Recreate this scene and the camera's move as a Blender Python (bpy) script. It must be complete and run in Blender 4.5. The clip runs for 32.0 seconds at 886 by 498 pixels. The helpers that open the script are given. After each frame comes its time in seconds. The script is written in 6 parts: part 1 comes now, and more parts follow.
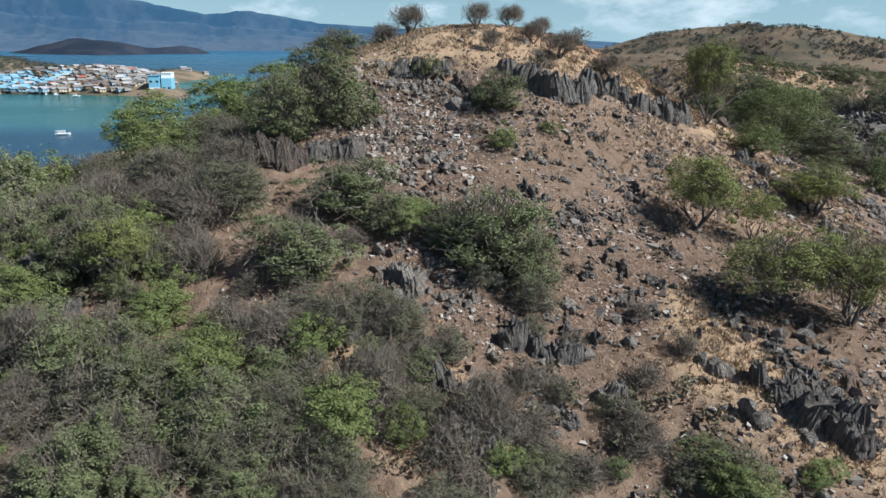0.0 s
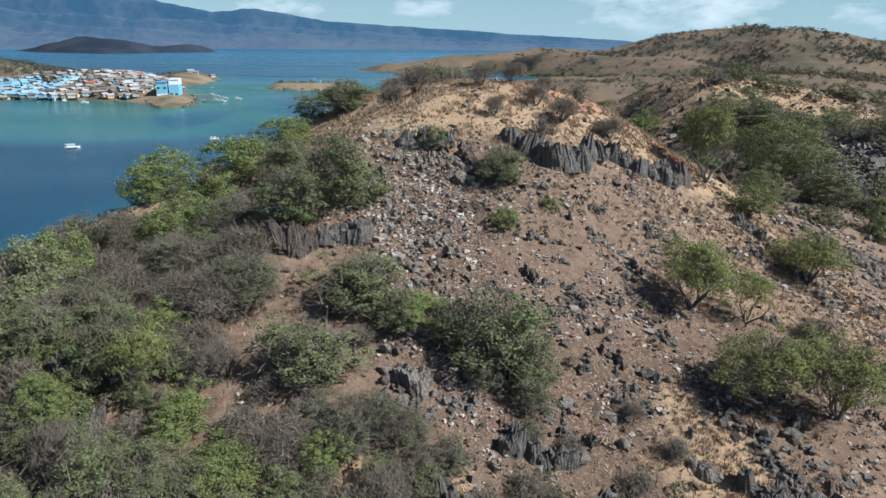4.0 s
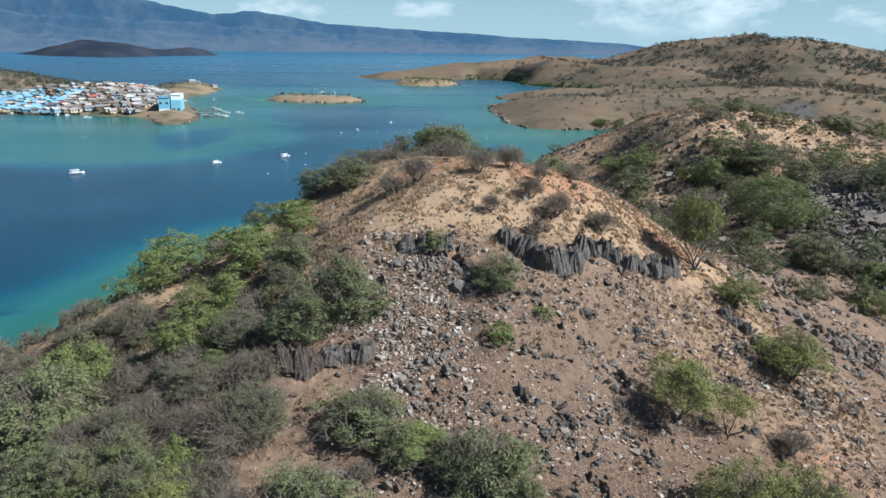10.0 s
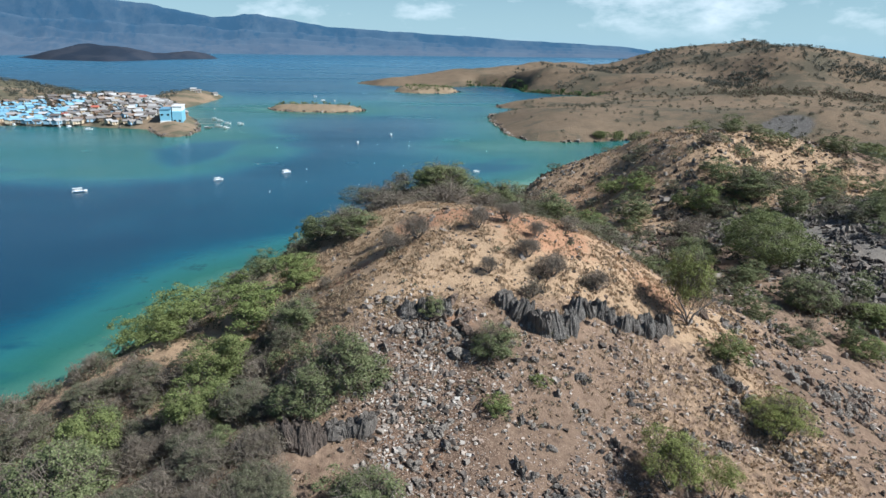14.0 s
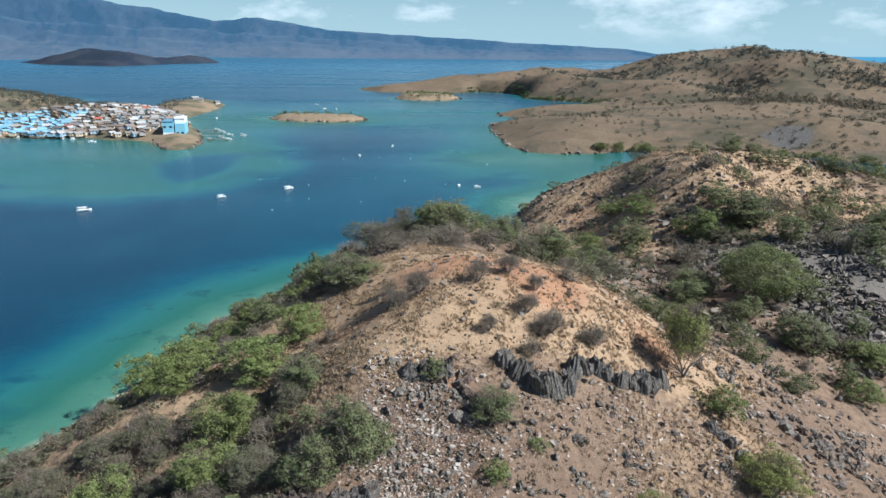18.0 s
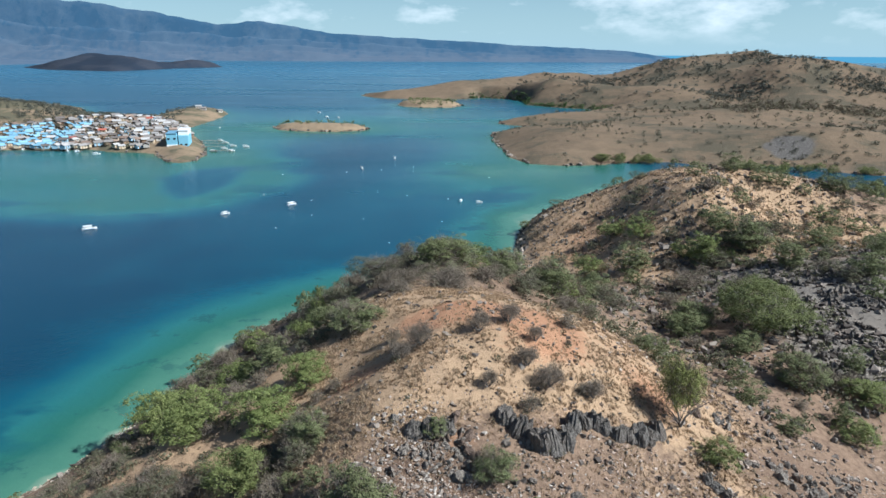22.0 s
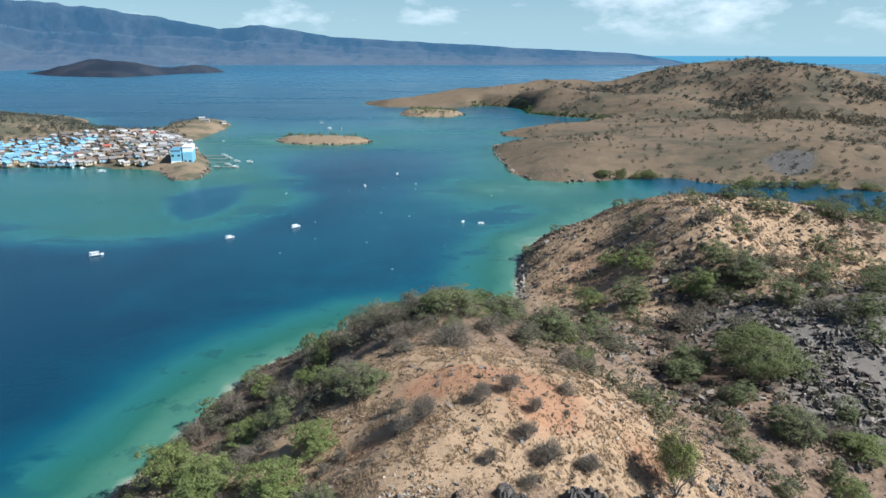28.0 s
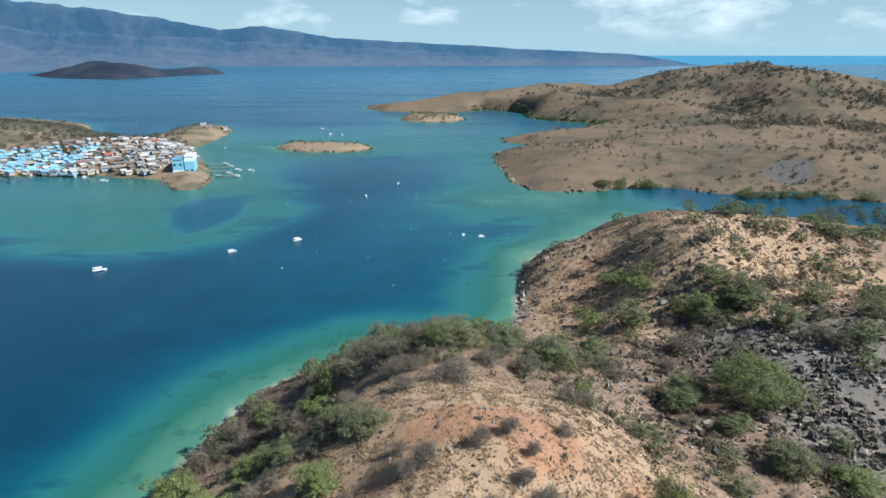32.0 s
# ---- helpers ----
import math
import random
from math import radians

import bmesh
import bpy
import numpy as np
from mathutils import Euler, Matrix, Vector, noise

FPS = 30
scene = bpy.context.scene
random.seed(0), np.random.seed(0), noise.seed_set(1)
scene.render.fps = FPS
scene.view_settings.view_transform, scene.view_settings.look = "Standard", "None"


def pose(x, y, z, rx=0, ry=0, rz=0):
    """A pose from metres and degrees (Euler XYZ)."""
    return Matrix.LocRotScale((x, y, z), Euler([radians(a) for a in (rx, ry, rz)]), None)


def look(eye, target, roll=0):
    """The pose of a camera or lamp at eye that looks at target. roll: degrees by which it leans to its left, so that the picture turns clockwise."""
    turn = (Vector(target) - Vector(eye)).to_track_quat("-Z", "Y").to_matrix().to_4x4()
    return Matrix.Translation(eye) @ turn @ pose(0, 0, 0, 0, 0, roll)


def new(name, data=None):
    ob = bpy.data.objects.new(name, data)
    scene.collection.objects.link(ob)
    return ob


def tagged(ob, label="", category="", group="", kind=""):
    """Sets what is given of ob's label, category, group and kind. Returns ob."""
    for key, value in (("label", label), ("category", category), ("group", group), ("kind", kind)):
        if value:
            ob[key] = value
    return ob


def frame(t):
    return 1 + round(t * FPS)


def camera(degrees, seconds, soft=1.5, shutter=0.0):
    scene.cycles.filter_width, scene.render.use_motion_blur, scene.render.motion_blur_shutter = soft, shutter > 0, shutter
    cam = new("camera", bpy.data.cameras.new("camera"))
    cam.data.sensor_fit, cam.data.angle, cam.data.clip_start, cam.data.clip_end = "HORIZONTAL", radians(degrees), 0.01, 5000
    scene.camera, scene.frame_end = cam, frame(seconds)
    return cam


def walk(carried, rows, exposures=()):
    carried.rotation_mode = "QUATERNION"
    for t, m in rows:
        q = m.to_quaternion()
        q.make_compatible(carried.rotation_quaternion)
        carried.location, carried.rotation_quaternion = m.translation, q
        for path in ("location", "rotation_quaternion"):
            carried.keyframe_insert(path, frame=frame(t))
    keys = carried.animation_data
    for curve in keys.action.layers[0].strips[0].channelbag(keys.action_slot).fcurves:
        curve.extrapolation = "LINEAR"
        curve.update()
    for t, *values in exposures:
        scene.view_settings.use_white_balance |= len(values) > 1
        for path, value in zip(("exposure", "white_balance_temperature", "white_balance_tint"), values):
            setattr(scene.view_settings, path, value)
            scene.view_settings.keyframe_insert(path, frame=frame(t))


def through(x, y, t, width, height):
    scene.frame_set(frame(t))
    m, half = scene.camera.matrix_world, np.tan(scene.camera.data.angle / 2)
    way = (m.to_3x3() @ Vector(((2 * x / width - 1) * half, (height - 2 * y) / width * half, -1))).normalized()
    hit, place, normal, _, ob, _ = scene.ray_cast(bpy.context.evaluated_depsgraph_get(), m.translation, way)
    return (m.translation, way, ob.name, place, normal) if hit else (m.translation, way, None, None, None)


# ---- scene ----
cam = camera(67.32, 32.0, soft=1.5)
# seconds, x, y, z in metres, pitch, lean, yaw in degrees: a straight climb over the slope
ROWS = [
    (0.0, 0.00, 0.00, 38.62, -16.910, -0.409, -0.563),
    (0.5, 0.00, -0.00, 39.58, -16.984, -0.396, -0.370),
    (1.0, 0.01, -0.00, 40.53, -17.013, -0.399, -0.224),
    (1.5, 0.01, -0.00, 41.49, -17.039, -0.415, -0.176),
    (2.0, 0.01, -0.01, 42.45, -17.064, -0.432, -0.128),
    (3.0, 0.02, -0.01, 44.37, -17.113, -0.464, -0.093),
    (3.5, 0.02, -0.01, 45.33, -17.137, -0.480, -0.076),
    (5.5, 0.03, -0.02, 49.16, -17.196, -0.533, -0.089),
    (7.0, 0.04, -0.02, 52.04, -17.161, -0.564, -0.059),
    (8.0, 0.05, -0.02, 53.96, -17.138, -0.584, -0.040),
    (10.0, 0.06, -0.03, 57.80, -17.066, -0.633, -0.020),
    (12.0, 0.07, -0.04, 61.63, -17.006, -0.648, -0.001),
    (14.5, 0.08, -0.05, 66.43, -16.894, -0.617, -0.008),
    (16.5, 0.09, -0.06, 70.26, -16.809, -0.539, 0.026),
    (19.0, 0.11, -0.07, 75.06, -16.762, -0.388, 0.130),
    (22.0, 0.12, -0.08, 80.81, -16.654, -0.251, 0.238),
    (25.5, 0.14, -0.10, 87.53, -16.602, -0.092, 0.320),
    (28.0, 0.16, -0.11, 92.33, -16.539, 0.017, 0.389),
    (30.0, 0.17, -0.12, 96.16, -16.543, 0.053, 0.416),
    (32.0, 0.18, -0.13, 100.00, -16.556, 0.056, 0.441),
]
walk(cam, [(t, pose(x, y, z, 90 + pitch, lean, yaw)) for t, x, y, z, pitch, lean, yaw in ROWS],
     [(0.0, 0.54), (6.0, 0.62), (12.0, 0.66), (20.0, 0.69), (32.0, 0.71)])

# ---- sky, sun ----
SUN_ELEVATION, SUN_AZIMUTH = radians(43), radians(106)   # azimuth clockwise from +y
world = bpy.data.worlds.new("sky")
scene.world = world
world.use_nodes = True
wn, wl = world.node_tree.nodes, world.node_tree.links
sky = wn.new("ShaderNodeTexSky")
sky.sky_type, sky.sun_disc = "NISHITA", False
sky.sun_elevation, sky.sun_rotation = SUN_ELEVATION, SUN_AZIMUTH
sky.air_density, sky.dust_density, sky.ozone_density = 1.0, 0.0, 3.0
geo = wn.new("ShaderNodeTexCoord")
sep = wn.new("ShaderNodeSeparateXYZ")
wl.new(geo.outputs["Generated"], sep.inputs[0])
stretch = wn.new("ShaderNodeMapping")
stretch.inputs["Scale"].default_value = (6.0, 6.0, 15.0)
stretch.inputs["Location"].default_value = (0.6, 0.0, 0.35)
wl.new(geo.outputs["Generated"], stretch.inputs[0])
puffs = wn.new("ShaderNodeTexNoise")
puffs.inputs["Scale"].default_value, puffs.inputs["Detail"].default_value, puffs.inputs["Roughness"].default_value = 1.5, 8, 0.58
wl.new(stretch.outputs[0], puffs.inputs["Vector"])
cover = wn.new("ShaderNodeValToRGB")
cover.color_ramp.elements[0].position, cover.color_ramp.elements[1].position = 0.57, 0.80
cover.color_ramp.elements[1].color = (0.75, 0.75, 0.75, 1)
# one bank of fair-weather cloud stands over the headland
bank = wn.new("ShaderNodeVectorMath")
bank.operation = "DISTANCE"
bank.inputs[1].default_value = (0.30, 0.951, 0.062)
wl.new(geo.outputs["Generated"], bank.inputs[0])
near = wn.new("ShaderNodeMapRange")
near.inputs["From Min"].default_value, near.inputs["From Max"].default_value = 0.15, 0.0
near.inputs["To Max"].default_value = 0.32
wl.new(bank.outputs["Value"], near.inputs["Value"])
heap = wn.new("ShaderNodeMath")
wl.new(puffs.outputs[0], heap.inputs[0])
wl.new(near.outputs[0], heap.inputs[1])
wl.new(heap.outputs[0], cover.inputs[0])
low = wn.new("ShaderNodeMapRange")
low.inputs["From Min"].default_value, low.inputs["From Max"].default_value = 0.004, 0.04
wl.new(sep.outputs["Z"], low.inputs["Value"])
amount = wn.new("ShaderNodeMath")
amount.operation = "MULTIPLY"
wl.new(cover.outputs[0], amount.inputs[0])
wl.new(low.outputs[0], amount.inputs[1])
clouds = wn.new("ShaderNodeMixRGB")
clouds.inputs[2].default_value = (14.0, 14.6, 15.0, 1)
wl.new(amount.outputs[0], clouds.inputs[0])
# humid pale-blue air low over the sea
air = wn.new("ShaderNodeMapRange")
air.inputs["From Min"].default_value, air.inputs["From Max"].default_value = 0.16, 0.0
air.inputs["To Max"].default_value = 0.85
wl.new(sep.outputs["Z"], air.inputs["Value"])
humid = wn.new("ShaderNodeMixRGB")
humid.inputs[2].default_value = (5.5, 8.3, 9.7, 1)
wl.new(air.outputs[0], humid.inputs[0])
wl.new(sky.outputs[0], humid.inputs[1])
wl.new(humid.outputs[0], clouds.inputs[1])
# the open sea goes on below the skyline, past the end of the modelled water
below = wn.new("ShaderNodeMapRange")
below.inputs["From Min"].default_value, below.inputs["From Max"].default_value = -0.0056, -0.0064
wl.new(sep.outputs["Z"], below.inputs["Value"])
open_sea = wn.new("ShaderNodeMixRGB")
open_sea.inputs[2].default_value = (1.7, 5.2, 8.0, 1)
wl.new(below.outputs[0], open_sea.inputs[0])
wl.new(clouds.outputs[0], open_sea.inputs[1])
wl.new(open_sea.outputs[0], wn["Background"].inputs["Color"])
wn["Background"].inputs["Strength"].default_value = 0.049

sun = new("sun", bpy.data.lights.new("sun", "SUN"))
sun.data.energy, sun.data.angle, sun.data.color = 5.0, radians(0.55), (1.0, 0.955, 0.89)
sun_way = Vector((math.sin(SUN_AZIMUTH) * math.cos(SUN_ELEVATION), math.cos(SUN_AZIMUTH) * math.cos(SUN_ELEVATION), math.sin(SUN_ELEVATION)))
sun.matrix_world = look(sun_way * 300, (0, 0, 0))
scene.view_settings.use_white_balance = True
scene.view_settings.white_balance_temperature = 5720
scene.view_settings.white_balance_tint = 5

# ---- materials ----


class Mat:
    """A node material with a short way to write it."""

    def __init__(self, name, rough=0.9, spec=0.2, metal=0.0):
        self.m = bpy.data.materials.new(name)
        self.m.use_nodes = True
        self.n, self.l = self.m.node_tree.nodes, self.m.node_tree.links
        self.b = self.n["Principled BSDF"]
        self.b.inputs["Roughness"].default_value = rough
        self.b.inputs["Specular IOR Level"].default_value = spec
        self.b.inputs["Metallic"].default_value = metal
        self.place = self.n.new("ShaderNodeNewGeometry")

    def link(self, a, b):
        self.l.new(a, b)

    def noise(self, scale, detail=4, rough=0.55, vector=None, stretch=None):
        k = self.n.new("ShaderNodeTexNoise")
        k.inputs["Scale"].default_value, k.inputs["Detail"].default_value, k.inputs["Roughness"].default_value = scale, detail, rough
        v = vector or self.place.outputs["Position"]
        if stretch:
            mp = self.n.new("ShaderNodeMapping")
            mp.inputs["Scale"].default_value = stretch
            self.link(v, mp.inputs[0])
            v = mp.outputs[0]
        self.link(v, k.inputs["Vector"])
        return k.outputs[0]

    def cells(self, scale, vector=None):
        k = self.n.new("ShaderNodeTexVoronoi")
        k.inputs["Scale"].default_value = scale
        self.link(vector or self.place.outputs["Position"], k.inputs["Vector"])
        return k

    def ramp(self, value, *stops):
        k = self.n.new("ShaderNodeValToRGB")
        el = k.color_ramp.elements
        while len(el) < len(stops):
            el.new(0.5)
        for e, (p, c) in zip(el, stops):
            e.position, e.color = p, (*c, 1) if len(c) == 3 else c
        self.link(value, k.inputs[0])
        return k.outputs[0]

    def mix(self, f, a, b, kind="MIX"):
        k = self.n.new("ShaderNodeMixRGB")
        k.blend_type = kind
        for i, v in enumerate((f, a, b)):
            if isinstance(v, (int, float)):
                k.inputs[i].default_value = v if i == 0 else (v, v, v, 1)
            elif isinstance(v, tuple):
                k.inputs[i].default_value = (*v, 1)
            else:
                self.link(v, k.inputs[i])
        return k.outputs[0]

    def math(self, op, a, b=0.0, clamp=False):
        k = self.n.new("ShaderNodeMath")
        k.operation, k.use_clamp = op, clamp
        for i, v in enumerate((a, b)):
            if isinstance(v, (int, float)):
                k.inputs[i].default_value = v
            else:
                self.link(v, k.inputs[i])
        return k.outputs[0]

    def layer(self, name):
        k = self.n.new("ShaderNodeAttribute")
        k.attribute_name = name
        return k

    def island(self):
        return self.place.outputs["Random Per Island"]

    def random(self):
        return self.n.new("ShaderNodeObjectInfo").outputs["Random"]

    def bump(self, height, strength=0.5, distance=0.1):
        k = self.n.new("ShaderNodeBump")
        k.inputs["Strength"].default_value, k.inputs["Distance"].default_value = strength, distance
        self.link(height, k.inputs["Height"])
        self.link(k.outputs[0], self.b.inputs["Normal"])

    def colour(self, c):
        if isinstance(c, tuple):
            self.b.inputs["Base Color"].default_value = (*c, 1)
        else:
            self.link(c, self.b.inputs["Base Color"])
        return self


def hill_ground():
    k = Mat("hill_ground", 0.95, 0.1)
    zone = k.n.new("ShaderNodeSeparateColor")
    zones = k.layer("zone")
    k.link(zones.outputs["Color"], zone.inputs[0])
    big, mid, fine = k.noise(0.12, 5), k.noise(0.9, 6, 0.65), k.noise(7.0, 5, 0.7)
    soil = k.mix(k.ramp(mid, (0.35, (0, 0, 0)), (0.68, (1, 1, 1))), (0.140, 0.092, 0.064), (0.31, 0.212, 0.145))
    red = k.mix(mid, (0.31, 0.158, 0.090), (0.45, 0.255, 0.15))
    straw = k.mix(fine, (0.285, 0.186, 0.110), (0.505, 0.352, 0.222))
    pebble = k.cells(5.5)
    gravel = k.mix(k.ramp(pebble.outputs["Distance"], (0.0, (1, 1, 1)), (0.5, (0, 0, 0))), (0.125, 0.080, 0.056), (0.37, 0.275, 0.205))
    gravel = k.mix(0.55, gravel, k.ramp(pebble.outputs["Color"], (0.2, (0.15, 0.14, 0.13)), (0.8, (0.85, 0.84, 0.82))), "SOFT_LIGHT")
    patchy = k.math("ADD", mid, k.math("MULTIPLY", fine, 0.5))

    def part_of(channel, width=0.35):
        r = k.n.new("ShaderNodeMapRange")
        edge = k.math("SUBTRACT", k.math("ADD", zones.outputs["Alpha"] if channel == "Alpha" else zone.outputs[channel], patchy), 0.75)
        k.link(edge, r.inputs["Value"])
        r.inputs["From Min"].default_value, r.inputs["From Max"].default_value = 0.5 - width / 2, 0.5 + width / 2
        return r.outputs[0]

    c = k.mix(part_of("Blue"), soil, gravel)
    c = k.mix(part_of("Red"), c, straw)
    c = k.mix(part_of("Green"), c, red)
    c = k.mix(part_of("Alpha"), c, k.mix(fine, (0.14, 0.120, 0.102), (0.31, 0.272, 0.230)))
    c = k.mix(k.ramp(big, (0.3, (0, 0, 0)), (0.7, (1, 1, 1))), c, k.mix(0.2, c, (0.09, 0.07, 0.055)))
    k.bump(k.math("ADD", k.math("MULTIPLY", fine, 0.35), mid), 0.8, 0.35)
    return k.colour(c).m


def far_ground(name, dry, dark, bush, scale=0.02, cut=0.55, foot=None, mud=False):
    """Dry grass hills with darker thickets, for land that stays far off; foot adds painted haze."""
    k = Mat(name, 0.95, 0.1)
    big, mid, fine = k.noise(scale, 6, 0.6), k.noise(scale * 6, 5, 0.65), k.noise(scale * 40, 4, 0.7)
    c = k.mix(k.ramp(mid, (0.3, (0, 0, 0)), (0.7, (1, 1, 1))), dark, dry)
    c = k.mix(k.ramp(k.math("ADD", k.math("MULTIPLY", big, 0.75), k.math("MULTIPLY", mid, 0.3)), (cut, (0, 0, 0)), (cut + 0.06, (1, 1, 1))), c, bush)
    c = k.mix(k.math("MULTIPLY", fine, 0.5), c, k.mix(0.5, c, dark))
    if mud:
        c = k.mix(k.ramp(k.math("ADD", k.layer("mud").outputs["Fac"], k.math("MULTIPLY", k.math("SUBTRACT", mid, 0.5), 0.5)), (0.42, (0, 0, 0)), (0.60, (1, 1, 1))), c, k.ramp(fine, (0.50, (0.105, 0.095, 0.086)), (0.85, (0.21, 0.195, 0.18))))
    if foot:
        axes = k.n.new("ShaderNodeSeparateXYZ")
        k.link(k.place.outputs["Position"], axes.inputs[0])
        # foot brown in front, plain blue-grey behind: haze painted in by distance
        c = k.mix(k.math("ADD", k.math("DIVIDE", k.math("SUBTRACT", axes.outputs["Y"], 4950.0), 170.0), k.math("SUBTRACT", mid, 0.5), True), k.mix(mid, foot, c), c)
    k.bump(k.math("ADD", mid, fine) if not foot else mid, 0.6 if not foot else 0.3, 0.02 / scale)
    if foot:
        # haze put in as a blue glow: the backdrop stands for a range far out, in air that scatters the sky's light
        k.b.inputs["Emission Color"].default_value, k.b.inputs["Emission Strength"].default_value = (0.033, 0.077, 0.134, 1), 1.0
    return k.colour(c).m


def rock(name, dark, pale, low=0.38, high=0.64):
    """Weathered limestone: dark skin, pale broken faces, rain streaks."""
    k = Mat(name, 0.85, 0.25)
    streak = k.noise(1.3, 6, 0.7, stretch=(1.6, 1.6, 0.35))
    runs = k.noise(5.5, 4, 0.65, stretch=(1.5, 1.5, 0.16))
    fine = k.noise(11.0, 5, 0.75)
    face = k.math("ADD", k.math("MULTIPLY", streak, 0.55), k.math("MULTIPLY", runs, 0.45))
    c = k.mix(k.ramp(face, (low, (0, 0, 0)), (high, (1, 1, 1))), dark, pale)
    c = k.mix(k.ramp(fine, (0.56, (0, 0, 0)), (0.70, (0.55, 0.55, 0.55))), c, tuple(min(0.6, v * 1.7) for v in pale))
    c = k.mix(k.math("MULTIPLY", k.random(), 0.35), c, (0.15, 0.115, 0.09))
    k.bump(k.math("ADD", runs, k.math("MULTIPLY", fine, 0.5)), 1.0, 0.25)
    return k.colour(c).m


def stones(name, *stops):
    k = Mat(name, 0.9, 0.15)
    c = k.ramp(k.island(), *stops)
    c = k.mix(k.math("MULTIPLY", k.noise(6.0), 0.6), c, k.mix(0.6, c, (0.10, 0.07, 0.05)))
    k.bump(k.noise(12.0, 4), 0.6, 0.05)
    return k.colour(c).m


def leaf(name, *stops, through=0.17):
    k = Mat(name, 0.65, 0.15)
    c = k.ramp(k.island(), *stops)
    c = k.mix(k.math("MULTIPLY", k.random(), 0.4), c, k.mix(0.6, c, (0.10, 0.085, 0.045)))
    k.colour(c)
    soft = k.n.new("ShaderNodeBsdfTranslucent")
    k.link(c, soft.inputs[0])
    both = k.n.new("ShaderNodeMixShader")
    both.inputs[0].default_value = through
    k.link(k.b.outputs[0], both.inputs[1])
    k.link(soft.outputs[0], both.inputs[2])
    k.link(both.outputs[0], k.n["Material Output"].inputs["Surface"])
    return k.m


def bark(name, a, b):
    k = Mat(name, 0.9, 0.15)
    k.bump(k.noise(14.0, 4, stretch=(1, 1, 0.2)), 0.7, 0.03)
    return k.colour(k.mix(k.noise(5.0, 5), a, b)).m


def paint(name, c, rough=0.55, wear=0.25):
    k = Mat(name, rough, 0.4)
    dirt = k.noise(1.3, 6, 0.65)
    col = k.mix(k.math("MULTIPLY", k.ramp(dirt, (0.4, (0, 0, 0)), (0.75, (1, 1, 1))), wear), c, (0.16, 0.12, 0.09))
    k.bump(k.noise(6.0), 0.2, 0.02)
    return k.colour(col).m


def roofing(name, *stops):
    k = Mat(name, 0.5, 0.4)
    c = k.ramp(k.random(), *stops)
    c = k.mix(k.math("MULTIPLY", k.noise(0.8, 6, 0.7), 0.55), c, k.mix(0.6, c, (0.13, 0.09, 0.07)))
    k.bump(k.noise(4.0), 0.3, 0.05)
    return k.colour(c).m


def water():
    """Sea over sand and coral: the tint follows how deep the bottom lies, with the sky's sheen painted in offshore."""
    k = Mat("sea_water", 0.12, 0.5)
    k.b.inputs["IOR"].default_value = 1.33
    deep = k.layer("shoal").outputs["Fac"]
    mott, weed, far = k.noise(0.035, 5, 0.6), k.noise(0.09, 5, 0.7), k.noise(0.006, 4, 0.5, stretch=(0.5, 1.6, 1))
    s = k.math("ADD", deep, k.math("MULTIPLY", k.math("SUBTRACT", mott, 0.5), 0.30))
    c = k.ramp(s, (0.04, (0.004, 0.036, 0.066)), (0.25, (0.006, 0.067, 0.102)), (0.48, (0.022, 0.122, 0.122)), (0.72, (0.024, 0.112, 0.082)), (0.88, (0.070, 0.178, 0.122)), (1.0, (0.30, 0.33, 0.24)))
    bed = k.math("MULTIPLY", k.ramp(weed, (0.575, (0, 0, 0)), (0.63, (1, 1, 1))), k.ramp(deep, (0.3, (0, 0, 0)), (0.45, (0.8, 0.8, 0.8)), (0.8, (0.7, 0.7, 0.7)), (0.95, (0.1, 0.1, 0.1))))
    c = k.mix(bed, c, k.mix(0.65, c, (0.012, 0.055, 0.06)))
    reef = k.math("MULTIPLY", k.ramp(k.noise(0.016, 5, 0.6, stretch=(0.8, 1.3, 1)), (0.56, (0, 0, 0)), (0.60, (1, 1, 1))), k.ramp(deep, (0.16, (0, 0, 0)), (0.4, (0.8, 0.8, 0.8)), (0.85, (0, 0, 0))))
    c = k.mix(reef, c, k.mix(0.85, c, (0.004, 0.048, 0.085)))
    # painted sky sheen: with distance the water goes to a paler, streaky blue
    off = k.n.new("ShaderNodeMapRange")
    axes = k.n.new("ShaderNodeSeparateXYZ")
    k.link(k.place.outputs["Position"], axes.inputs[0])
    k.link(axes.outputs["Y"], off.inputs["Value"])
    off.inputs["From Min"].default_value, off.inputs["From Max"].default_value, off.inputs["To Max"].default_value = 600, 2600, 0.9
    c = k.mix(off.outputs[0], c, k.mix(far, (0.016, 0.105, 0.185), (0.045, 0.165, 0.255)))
    k.colour(c)
    k.link(k.ramp(far, (0.35, (0.2, 0.2, 0.2)), (0.7, (0.3, 0.3, 0.3))), k.b.inputs["Roughness"])
    k.bump(k.noise(0.5, 4, 0.6), 0.4, 0.25)
    return k.m


M_GROUND = hill_ground()
M_HEADLAND = far_ground("headland_grass", (0.212, 0.150, 0.098), (0.128, 0.096, 0.065), (0.098, 0.084, 0.058), 0.012, 0.525, mud=True)
M_ISLET = far_ground("islet_grass", (0.32, 0.235, 0.15), (0.20, 0.15, 0.10), (0.12, 0.11, 0.065), 0.03, 0.62)
M_VILLAGE_HILL = far_ground("scrub_hill", (0.30, 0.215, 0.14), (0.20, 0.15, 0.10), (0.105, 0.098, 0.064), 0.02, 0.485)
# scrub tones shifted to navy: the island's haze is painted into them
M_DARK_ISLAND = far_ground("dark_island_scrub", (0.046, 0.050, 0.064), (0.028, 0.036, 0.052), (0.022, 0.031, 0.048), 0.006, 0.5)
